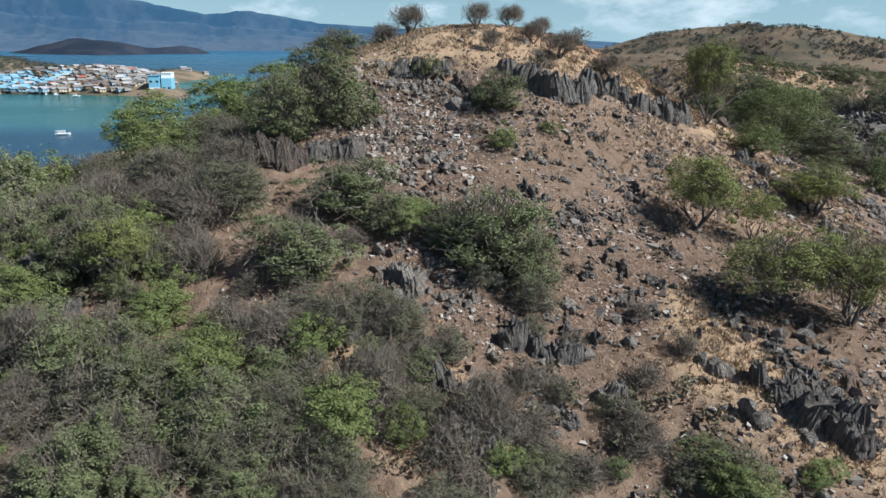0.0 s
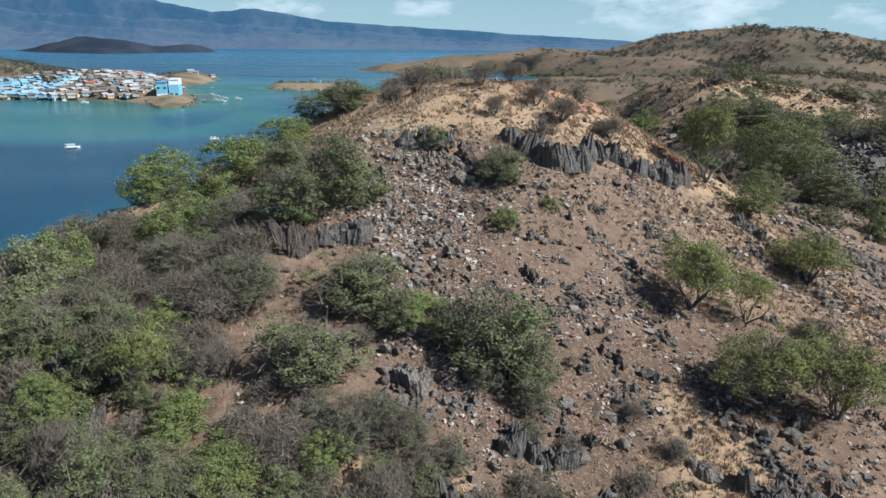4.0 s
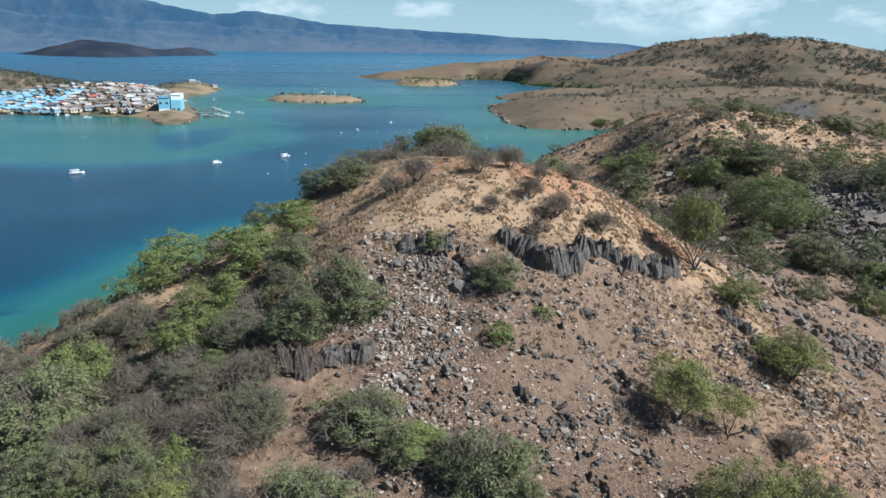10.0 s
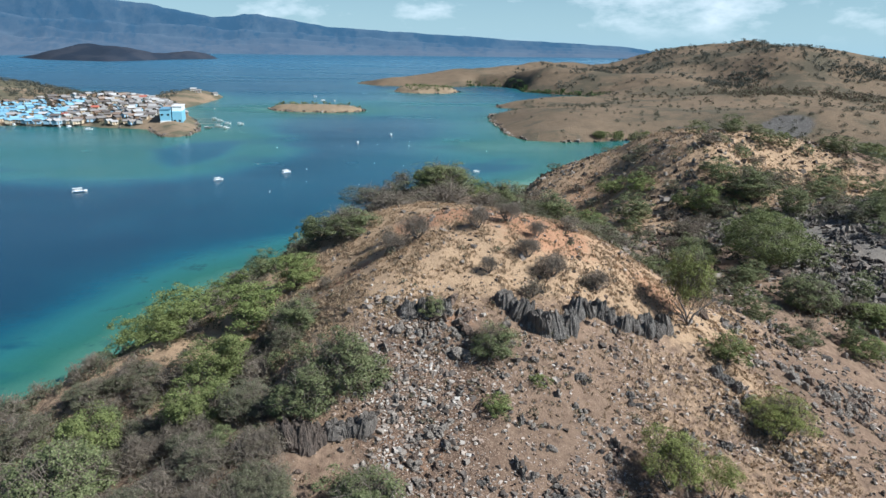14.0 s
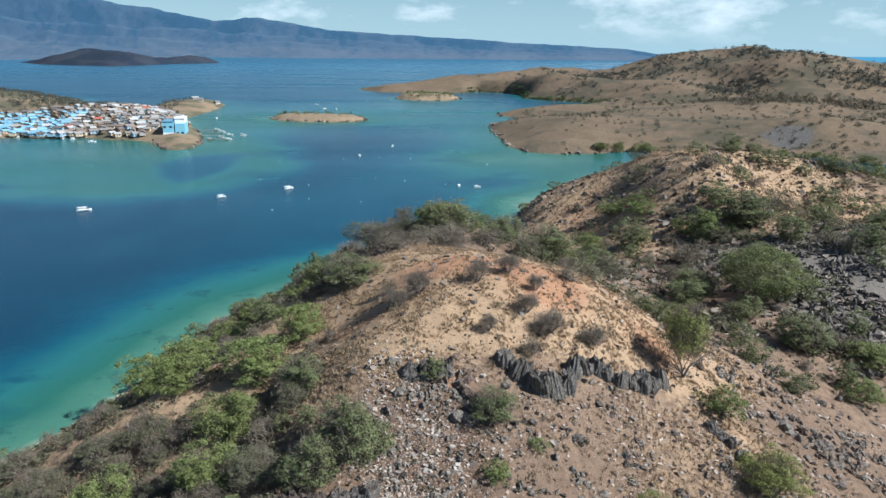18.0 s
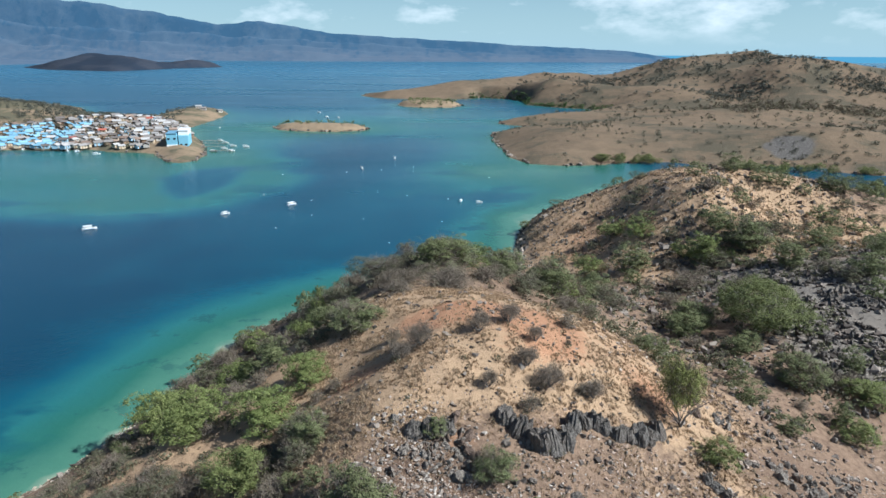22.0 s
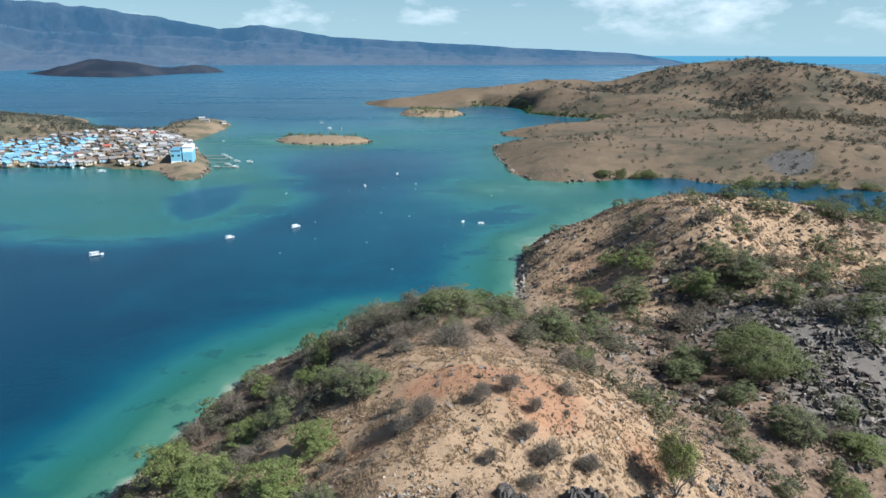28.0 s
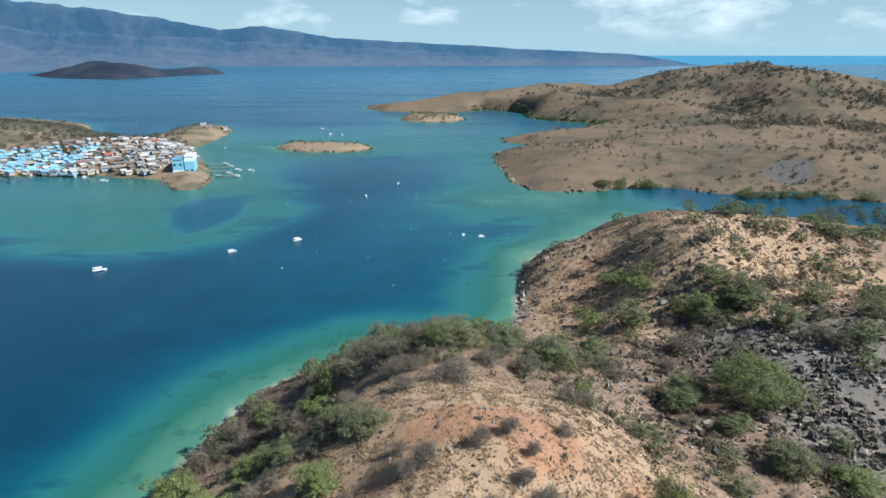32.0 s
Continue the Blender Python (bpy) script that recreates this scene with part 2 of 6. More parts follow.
# mountain tones pulled to blue, with the haze inside the colour
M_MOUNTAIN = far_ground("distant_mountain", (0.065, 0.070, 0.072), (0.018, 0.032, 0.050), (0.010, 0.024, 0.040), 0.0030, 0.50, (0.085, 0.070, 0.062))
M_ROCK = rock("weathered_limestone", (0.055, 0.048, 0.043), (0.30, 0.26, 0.22), 0.36, 0.57)
M_CRAG = rock("black_limestone", (0.036, 0.033, 0.032), (0.235, 0.21, 0.185), 0.39, 0.63)
M_RUSTCRAG = rock("rust_streaked_limestone", (0.022, 0.020, 0.020), (0.16, 0.12, 0.095))
M_BROWNROCK = rock("rust_stained_rock", (0.055, 0.035, 0.028), (0.26, 0.185, 0.14))
M_SCREE = stones("pale_scree", (0.0, (0.10, 0.07, 0.055)), (0.35, (0.28, 0.198, 0.15)), (0.7, (0.48, 0.375, 0.305)), (1.0, (0.54, 0.49, 0.43)))
M_PALESCREE = stones("white_scree", (0.0, (0.16, 0.125, 0.105)), (0.3, (0.25, 0.205, 0.17)), (0.7, (0.40, 0.345, 0.295)), (1.0, (0.56, 0.51, 0.455)))
M_DARKSCREE = stones("dark_scree", (0.0, (0.042, 0.037, 0.034)), (0.5, (0.13, 0.108, 0.094)), (1.0, (0.35, 0.30, 0.255)))
M_STRAW = stones("dry_grass_straw", (0.0, (0.25, 0.168, 0.10)), (0.6, (0.42, 0.298, 0.188)), (1.0, (0.56, 0.43, 0.285)))
M_OLIVE = leaf("olive_leaves", (0.0, (0.080, 0.096, 0.040)), (0.5, (0.148, 0.166, 0.074)), (1.0, (0.230, 0.242, 0.122)))
M_SCRUB = leaf("dull_scrub_leaves", (0.0, (0.066, 0.066, 0.040)), (0.5, (0.128, 0.130, 0.077)), (0.8, (0.168, 0.159, 0.099)), (1.0, (0.24, 0.23, 0.155)), through=0.18)
M_LIME = leaf("fresh_green_leaves", (0.0, (0.098, 0.122, 0.036)), (0.5, (0.170, 0.202, 0.066)), (1.0, (0.258, 0.285, 0.112)))
M_TREE = leaf("tamarind_leaves", (0.0, (0.115, 0.128, 0.036)), (0.5, (0.205, 0.220, 0.066)), (1.0, (0.30, 0.31, 0.108)))
M_DARK = leaf("dark_leaves", (0.0, (0.09, 0.105, 0.038)), (0.5, (0.155, 0.175, 0.066)), (1.0, (0.22, 0.24, 0.10)))
M_DRYLEAF = leaf("withered_leaves", (0.0, (0.07, 0.052, 0.038)), (0.45, (0.15, 0.118, 0.085)), (0.75, (0.12, 0.12, 0.07)), (1.0, (0.25, 0.22, 0.155)), through=0.2)
M_MANGROVE = leaf("mangrove_leaves", (0.0, (0.03, 0.055, 0.02)), (0.5, (0.065, 0.11, 0.038)), (1.0, (0.11, 0.165, 0.06)))
M_FARBUSH = leaf("distant_scrub", (0.0, (0.055, 0.055, 0.04)), (0.5, (0.10, 0.098, 0.07)), (1.0, (0.155, 0.15, 0.105)))
# leaf green greyed in the colour itself to stand for haze
M_THICKET = leaf("hazy_thicket", (0.0, (0.055, 0.062, 0.055)), (0.5, (0.085, 0.093, 0.082)), (1.0, (0.125, 0.13, 0.11)))
M_BARK = bark("grey_bark", (0.06, 0.05, 0.045), (0.20, 0.175, 0.155))
M_TWIG = bark("dry_twigs", (0.092, 0.074, 0.057), (0.262, 0.216, 0.172))
M_SEA = water()
M_SAND = stones("beach_sand", (0.0, (0.36, 0.30, 0.225)), (1.0, (0.50, 0.43, 0.335)))
M_WHITE = paint("white_hull_paint", (0.80, 0.80, 0.78), 0.4, 0.1)
M_BLUE = paint("blue_boat_paint", (0.05, 0.16, 0.30), 0.45, 0.15)
M_DECK = paint("wooden_deck", (0.30, 0.20, 0.12), 0.7, 0.3)
M_GLASS = Mat("dark_window_glass", 0.08, 0.5).colour((0.02, 0.025, 0.03)).m
M_WALLS = [paint("whitewashed_wall", (0.46, 0.43, 0.39)), paint("timber_wall", (0.22, 0.15, 0.10)), paint("pale_blue_wall", (0.30, 0.45, 0.55)), paint("cream_wall", (0.55, 0.45, 0.32))]
M_ROOF = roofing("tin_roof", (0.0, (0.12, 0.105, 0.095)), (0.4, (0.24, 0.22, 0.205)), (0.75, (0.37, 0.355, 0.34)), (1.0, (0.52, 0.51, 0.50)))
M_RUSTROOF = roofing("rusty_roof", (0.0, (0.16, 0.11, 0.085)), (1.0, (0.34, 0.25, 0.19)))
M_BLUEROOF = roofing("blue_roof", (0.0, (0.13, 0.31, 0.45)), (1.0, (0.28, 0.50, 0.62)))
M_REDROOF = roofing("red_roof", (0.0, (0.42, 0.10, 0.07)), (1.0, (0.5, 0.16, 0.10)))
M_SKYBLUE = paint("sky_blue_wall", (0.22, 0.49, 0.63), 0.5, 0.2)
M_TIMBER = paint("jetty_timber", (0.30, 0.25, 0.20), 0.8, 0.3)

# ---- helpers for shapes ----
rng = np.random.default_rng(7)
LATTICE = np.random.default_rng(3).random((256, 256))


def value_noise(x, y, seed=0):
    x, y = np.asarray(x, float) + seed * 17.3, np.asarray(y, float) + seed * 31.7
    i, j = np.floor(x).astype(int), np.floor(y).astype(int)
    u, v = x - i, y - j
    u, v = u * u * (3 - 2 * u), v * v * (3 - 2 * v)
    a, b = LATTICE[i % 256, j % 256], LATTICE[(i + 1) % 256, j % 256]
    c, d = LATTICE[i % 256, (j + 1) % 256], LATTICE[(i + 1) % 256, (j + 1) % 256]
    return a + (b - a) * u + (c - a) * v + (a - b - c + d) * u * v


def fbm(x, y, size, octaves=4, seed=0):
    """Noise from -1 to 1, its largest waves about that many metres long."""
    total, gain = 0.0, 0.5
    for o in range(octaves):
        total = total + gain * (2 * value_noise(x / size, y / size, seed + o) - 1)
        size, gain = size / 2.03, gain / 2
    return total


def shore_distance(x, y, outline):
    """Metres to the outline, plus inside it and minus outside."""
    x, y = np.asarray(x, float), np.asarray(y, float)
    best, inside = np.full(x.shape, 1e18), np.zeros(x.shape, bool)
    for (ax, ay), (bx, by) in zip(outline, outline[1:] + outline[:1]):
        ex, ey = bx - ax, by - ay
        t = np.clip(((x - ax) * ex + (y - ay) * ey) / (ex * ex + ey * ey), 0, 1)
        best = np.minimum(best, (x - ax - t * ex) ** 2 + (y - ay - t * ey) ** 2)
        if ay != by:
            inside ^= ((ay > y) != (by > y)) & (x < ex * (y - ay) / ey + ax)
    return np.where(inside, 1, -1) * np.sqrt(best)


def swells(x, y, base, hills):
    """Rounded hills: rise, centre x and y, half lengths along and across, turn in radians."""
    h = np.full(np.shape(x), float(base))
    for a, cx, cy, lx, ly, turn in hills:
        c, s = math.cos(turn), math.sin(turn)
        h = h + a * np.exp(-0.5 * (((c * (x - cx) + s * (y - cy)) / lx) ** 2 + ((c * (y - cy) - s * (x - cx)) / ly) ** 2))
    return h


def bell(x, y, cx, cy, rx, ry):
    return np.exp(-0.5 * (((x - cx) / rx) ** 2 + ((y - cy) / ry) ** 2))


def steps(*runs):
    """Coordinates in runs of (start, end, step)."""
    return np.concatenate([np.arange(a, b, s) for a, b, s in runs])


def mesh_of(name, verts, faces, material, smooth=True):
    me = bpy.data.meshes.new(name)
    verts, faces = np.asarray(verts, np.float32), np.asarray(faces, np.int32)
    k = faces.shape[1]
    me.vertices.add(len(verts))
    me.vertices.foreach_set("co", verts.ravel())
    me.loops.add(faces.size)
    me.loops.foreach_set("vertex_index", faces.ravel())
    me.polygons.add(len(faces))
    me.polygons.foreach_set("loop_start", np.arange(len(faces), dtype=np.int32) * k)
    me.polygons.foreach_set("use_smooth", np.full(len(faces), smooth))
    me.update(calc_edges=True)
    if material:
        me.materials.append(material)
    return me


def sheet(name, xs, ys, height, material, keep=None):
    """A height field over the grid of xs and ys."""
    gx, gy = np.meshgrid(xs, ys)
    gz = height(gx, gy)
    n, m = len(ys), len(xs)
    idx = np.arange(n * m).reshape(n, m)
    faces = np.stack([idx[:-1, :-1], idx[:-1, 1:], idx[1:, 1:], idx[1:, :-1]], -1).reshape(-1, 4)
    if keep is not None:
        ok = keep(gx, gy).ravel()
        faces = faces[ok[faces].any(1)]
    me = mesh_of(name, np.stack([gx, gy, gz], -1).reshape(-1, 3), faces, material)
    return new(name, me), gx.ravel(), gy.ravel(), gz.ravel()


def part(name, me, parent, label="", place=None):
    """A mesh, or a bmesh, as one part under a thing."""
    if isinstance(me, bmesh.types.BMesh):
        data = bpy.data.meshes.new(name)
        me.to_mesh(data)
        me.free()
        me = data
    ob = new(name, me)
    ob.parent = parent
    if place is not None:
        ob.matrix_local = place
    return tagged(ob, label)


def box(bm, cx, cy, cz, sx, sy, sz, taper=1.0):
    """A block with its middle at c; its top drawn in by taper."""
    v = [bm.verts.new((cx + i * sx / 2 * (taper if k > 0 else 1), cy + j * sy / 2 * (taper if k > 0 else 1), cz + k * sz / 2)) for k in (-1, 1) for i, j in ((-1, -1), (1, -1), (1, 1), (-1, 1))]
    for f in ((3, 2, 1, 0), (4, 5, 6, 7), (0, 1, 5, 4), (1, 2, 6, 5), (2, 3, 7, 6), (3, 0, 4, 7)):
        bm.faces.new([v[i] for i in f])


def boxes(name, material, *rows, bevel=0.0):
    bm = bmesh.new()
    for r in rows:
        box(bm, *r)
    if bevel:
        bmesh.ops.bevel(bm, geom=bm.edges[:], offset=bevel, segments=1, affect="EDGES")
    me = bpy.data.meshes.new(name)
    bm.to_mesh(me)
    bm.free()
    me.materials.append(material)
    return me


# ---- the land ----
COAST = [(-116, -60), (-104, 20), (-94, 66), (-84, 97), (-75.5, 112), (-72.2, 121), (-68.5, 133), (-65.2, 146), (-63.8, 159), (-59.5, 174), (-54.5, 184),
         (-45, 196), (-36, 206), (-24, 214), (2, 221), (25, 231), (29, 251), (31, 278), (34, 294), (40, 312), (49, 331),
         (64, 347), (84, 371), (107, 396), (149, 418), (185, 412), (219, 398), (245, 375), (300, 340), (420, 300), (420, -60)]
HILLS = [(18.4, 25.7, 92.2, 23.0, 18.5, -1.36),
         (22.2, 92.5, 235.8, 16.7, 23.2, -0.23),
         (21.3, 125.6, 161.4, 35.8, 50.3, -0.37),
         (12.8, -0.3, 146.8, 18.2, 30.2, -0.64),
         (7.7, 13.5, 59.7, 60.4, 14.9, -1.26),
         (8.4, -44.8, 82.1, 26.1, 9.0, 0.06),
         (25.0, 125.5, 280.2, 58.4, 23.3, -0.12),
         (14.1, 1.1, 146.0, 34.6, 25.6, -0.53),
         (17.2, -30.0, 50.3, 24.4, 31.4, -0.73),
         (12.9, 123.0, 333.6, 10.0, 38.6, 1.00),
         (3.7, 66.7, 54.3, 42.7, 9.0, 0.29),
         (10.4, -8.0, 75.0, 21.2, 9.0, 1.14),
         (4.7, 5.9, 62.7, 188.2, 9.0, 1.21),
         (6.7, 56.9, 102.0, 52.0, 14.9, 1.31),
         (15.9, -20.3, 104.7, 13.0, 20.5, -1.34)]
HEADLAND = [(1800, 430), (298, 450), (273, 462), (244, 467), (218, 471), (190, 483), (176, 502), (151, 506), (113, 488), (86, 483),
            (63, 492), (51, 525), (50, 573), (45, 619), (47, 673), (64, 706), (98, 733), (84, 752), (62, 772), (66, 798), (94, 815),
            (151, 863), (193, 931), (231, 961), (202, 977), (159, 1010), (126, 1055), (129, 1125), (106, 1180), (58, 1205),
            (37, 1169), (-31, 1150), (-111, 1181), (-153, 1243), (-150, 1310), (-60, 1420), (100, 1500), (400, 1800), (1000, 2100), (1800, 2100)]
HEADLAND_HILLS = [(56.2, 560, 1244, 144, 108, 0.46), (25.6, 256, 1317, 138, 141, -0.22), (28.6, 759, 1084, 204, 148, 0.17), (13.1, 74, 1294, 194, 26, 0.43),
                  (8, 105, 585, 38, 60, 0), (9, 205, 640, 70, 70, 0.3), (8, 130, 810, 60, 25, 0.5), (12, 520, 600, 120, 60, 0.2),
                  (10, 360, 800, 110, 60, 0.3), (35.2, 495, 1007, 128, 68, 0.16), (14, 300, 545, 60, 30, 0.0), (-6, 250, 480, 40, 20, 0),
                  (6.5, 653, 1038, 220, 57, -0.3), (10, 386, 1288, 132, 33, 1.74), (15.2, 480, 1199, 91, 139, 0.1), (29.5, 158, 1122, 113, 32, -0.76), (-21.3, 409, 996, 69, 37, 1.62)]
VILLAGE = [(-760, 552), (-420, 549), (-347, 550), (-318, 550), (-293, 554), (-271, 540), (-252, 539), (-234, 533), (-217, 508), (-206, 493), (-196, 489), (-189, 497), (-190, 524),
           (-207, 572), (-238, 634), (-258, 680), (-272, 706), (-275, 762), (-278, 838), (-284, 880), (-310, 935), (-350, 900), (-360, 790), (-420, 790), (-520, 960), (-760, 1100)]
VILLAGE_HILLS = [(20, -500, 720, 80, 70, 0.5), (14, -640, 780, 90, 120, 0), (7, -320, 850, 30, 60, 0.2), (4, -222, 556, 22, 34, 0), (6, -262, 600, 34, 34, 0), (5, -330, 640, 60, 35, 0), (9, -325, 668, 60, 34, 0)]
ISLET = [(-184, 722), (-172, 700), (-150, 690), (-112, 687), (-86, 698), (-82, 714), (-92, 732), (-130, 742), (-170, 740)]
FAR_ISLET = [(-74, 1040), (-60, 1005), (-35, 990), (10, 994), (26, 1030), (12, 1062), (-30, 1075), (-62, 1064)]
DARK_ISLAND = [(-1880, 3050), (-1560, 2700), (-1420, 2620), (-1230, 2540), (-1180, 2720), (-1150, 2960), (-1040, 3200), (-1150, 3330), (-1500, 3350), (-1800, 3300)]


def rise(d, reach):
    """How the land lifts out of the water, by metres from the shore."""
    return np.where(d > 0, 1 - np.exp(-np.maximum(d, 0) / reach), np.maximum(0.10 * d, -5) / 8)


def plain_ground(x, y):
    """The main hill's height without its small bumps."""
    d = shore_distance(x, y, COAST)
    return rise(d, 10.0) * np.where(d > 0, swells(x, y, 5.90, HILLS), 8)


def ground_height(x, y):
    h = plain_ground(x, y)
    dry = np.clip(h / 2, 0, 1)
    return h + dry * (0.50 * fbm(x, y, 7.0, 4, 5) + 0.16 * fbm(x, y, 1.4, 2, 11) - 0.35 * np.abs(fbm(x, y, 3.5, 3, 15)) + 0.1)


def land_height(outline, base, hills, reach, rough, seed):
    def height(x, y):
        d = shore_distance(x, y, outline) + fbm(x, y, 40 if reach < 40 else 200, 3, seed) * min(reach, 30) * 0.25
        h = rise(d, reach) * np.where(d > 0, swells(x, y, base, hills), 8)
        h = h * (1 + 0.22 * fbm(x, y, 130, 4, seed + 5) * np.clip((h - 6) / 14, 0, 1))
        return h + np.clip(h / 4, 0, 1) * rough * fbm(x, y, 60, 5, seed + 3)
    return height


ground, gx, gy, gz = sheet("ground", steps((-125, -62, 2.5), (-62, 62, 0.6), (62, 110, 0.9), (110, 180, 1.8), (180, 425, 5)),
                           steps((-60, 10, 5), (10, 26, 1.2), (26, 112, 0.6), (112, 180, 1.0), (180, 300, 1.6), (300, 425, 3)),
                           ground_height, M_GROUND, lambda x, y: shore_distance(x, y, COAST) > -25)
tagged(ground, "steep stony brown hillside with dry grass and scree", "hillside", kind="structure")


def grassy(x, y):
    dome = bell(x, y, 10, 97, 22, 17) * 1.1 * np.clip((y - 72 - 0.25 * x) / 6 + 0.4, 0, 1)
    return np.clip(dome + 0.8 * bell(x, y, 84, 262, 42, 46) + 0.95 * bell(x, y, 50, 258, 20, 40) + 0.5 * bell(x, y, 140, 225, 30, 30) + 0.85 * bell(x, y, -34, 98, 26, 26) + 0.4 * bell(x, y, 44, 128, 12, 16) + 0.5 * bell(x, y, 36, 70, 12, 18) + 0.45 * bell(x, y, 20, 36, 7, 5) + 0.6 * bell(x, y, 18.6, 38, 2, 2.4) + 0.5 * bell(x, y, 17.8, 43, 1.6, 1.8) + 0.5 * bell(x, y, 23.5, 31.5, 3, 1.5) + 1.2 * bell(x, y, -0.8, 32.3, 2.2, 1.6) + 0.5 * bell(x, y, -4.8, 34.1, 1.2, 1)
                   + 0.35 * bell(x, y, -1, 31, 4, 4) + 0.45 * bell(x, y, 120, 230, 40, 30) + 0.2 * fbm(x, y, 9, 3, 21), 0, 1)


def stony(x, y):
    return np.clip(0.95 * bell(x, y, -2, 62, 5, 9) + 0.5 * bell(x, y, 20, 58, 14, 14) + 0.45 * bell(x, y, 50, 82, 16, 18) + 0.9 * bell(x, y, 112, 130, 26, 26)
                   + 0.6 * bell(x, y, 34, 122, 10, 12) + 0.5 * bell(x, y, 8, 40, 14, 7) + 0.5 * bell(x, y, 80, 190, 25, 30) + 0.2 * fbm(x, y, 12, 3, 33), 0, 1)


def reddish(x, y):
    spots = 0.25 * bell(x, y, 8, 92, 16, 9) + 0.25 * bell(x, y, 30, 105, 9, 14) + bell(x, y, -1, 97, 4.5, 3) + bell(x, y, 5, 101, 5, 2) + bell(x, y, 15, 94, 4, 5) + 0.5 * bell(x, y, 31, 88, 3, 4) + 0.8 * bell(x, y, -12, 86, 4, 2)
    return np.clip(1.0 * spots + 0.5 * bell(x, y, 2, 71, 3, 1.6) + 0.45 * bell(x, y, 37, 56, 5, 7) + 0.12 * bell(x, y, -13, 42, 4, 6) + 0.4 * bell(x, y, -2, 55, 5, 3)
                   + 0.5 * bell(x, y, 58, 245, 22, 26) + 0.3 * bell(x, y, 1, 36, 4, 3) + 0.15 * fbm(x, y, 6, 3, 44), 0, 1)


def ashen(x, y):
    return np.clip(1.1 * bell(x, y, 104, 146, 16, 14) + 0.9 * bell(x, y, 90, 128, 12, 14) + 0.6 * bell(x, y, 84, 182, 14, 10) + 0.7 * bell(x, y, 118, 165, 16, 16) + 0.15 * fbm(x, y, 9, 3, 55), 0, 1)


zone = ground.data.attributes.new("zone", "FLOAT_COLOR", "POINT")
zone.data.foreach_set("color", np.stack([grassy(gx, gy), reddish(gx, gy), stony(gx, gy), ashen(gx, gy)], 1).astype(np.float32).ravel())

headland_height = land_height(HEADLAND, 3.0, HEADLAND_HILLS, 14.0, 2.8, 50)
headland, *_ = sheet("headland", steps((-170, 420, 5), (420, 1000, 9), (1000, 1800, 40)), steps((425, 760, 4), (760, 1340, 7), (1340, 2100, 40)), headland_height, M_HEADLAND,
                     lambda x, y: shore_distance(x, y, HEADLAND) > -20)
mud_bed = headland.data.attributes.new("mud", "FLOAT", "POINT")
hx, hy = np.array([v.co.x for v in headland.data.vertices]), np.array([v.co.y for v in headland.data.vertices])
mud_bed.data.foreach_set("value", np.clip(bell(hx, hy, 268, 519, 16, 10) + 0.7 * bell(hx, hy, 262, 505, 10, 8), 0, 1).astype(np.float32))
tagged(headland, "dry grassy hills with dark thickets across the bay", "headland", kind="structure")
village_height = land_height(VILLAGE, 3.0, VILLAGE_HILLS, 12.0, 1.5, 60)
village_land, *_ = sheet("village_land", steps((-760, -440, 10), (-440, -180, 4)), steps((480, 720, 4), (720, 1100, 9)), village_height, M_VILLAGE_HILL, lambda x, y: shore_distance(x, y, VILLAGE) > -15)
tagged(village_land, "scrubby brown island with a crowded fishing village", "island", kind="structure")
islet_height = land_height(ISLET, 5.5, [], 6.0, 0.8, 70)
islet, *_ = sheet("islet", steps((-195, -70, 2)), steps((680, 755, 2)), islet_height, M_ISLET, lambda x, y: shore_distance(x, y, ISLET) > -8)
tagged(islet, "low flat islet of dry grass with a rocky rim", "islet", kind="structure")
far_islet_height = land_height(FAR_ISLET, 8, [], 8.0, 0.8, 75)
far_islet, *_ = sheet("far_islet", steps((-85, 40, 3)), steps((980, 1090, 3)), far_islet_height, M_ISLET, lambda x, y: shore_distance(x, y, FAR_ISLET) > -8)
tagged(far_islet, "small brown islet close to the headland", "islet", kind="structure")
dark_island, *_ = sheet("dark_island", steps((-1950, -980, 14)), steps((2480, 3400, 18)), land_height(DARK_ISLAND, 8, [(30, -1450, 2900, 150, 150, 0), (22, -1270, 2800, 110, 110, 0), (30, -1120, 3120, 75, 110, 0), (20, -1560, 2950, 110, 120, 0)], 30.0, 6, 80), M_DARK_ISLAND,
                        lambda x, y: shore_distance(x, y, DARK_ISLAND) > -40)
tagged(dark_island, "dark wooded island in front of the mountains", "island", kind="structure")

SKYLINE_X = [-4600, -3400, -2950, -2600, -2100, -1680, -1330, -1000, -770, -350, 70, 490, 900, 1330, 1600, 1800]
SKYLINE_Z = [560, 500, 455, 415, 350, 262, 285, 228, 196, 172, 150, 120, 104, 80, 40, 0]


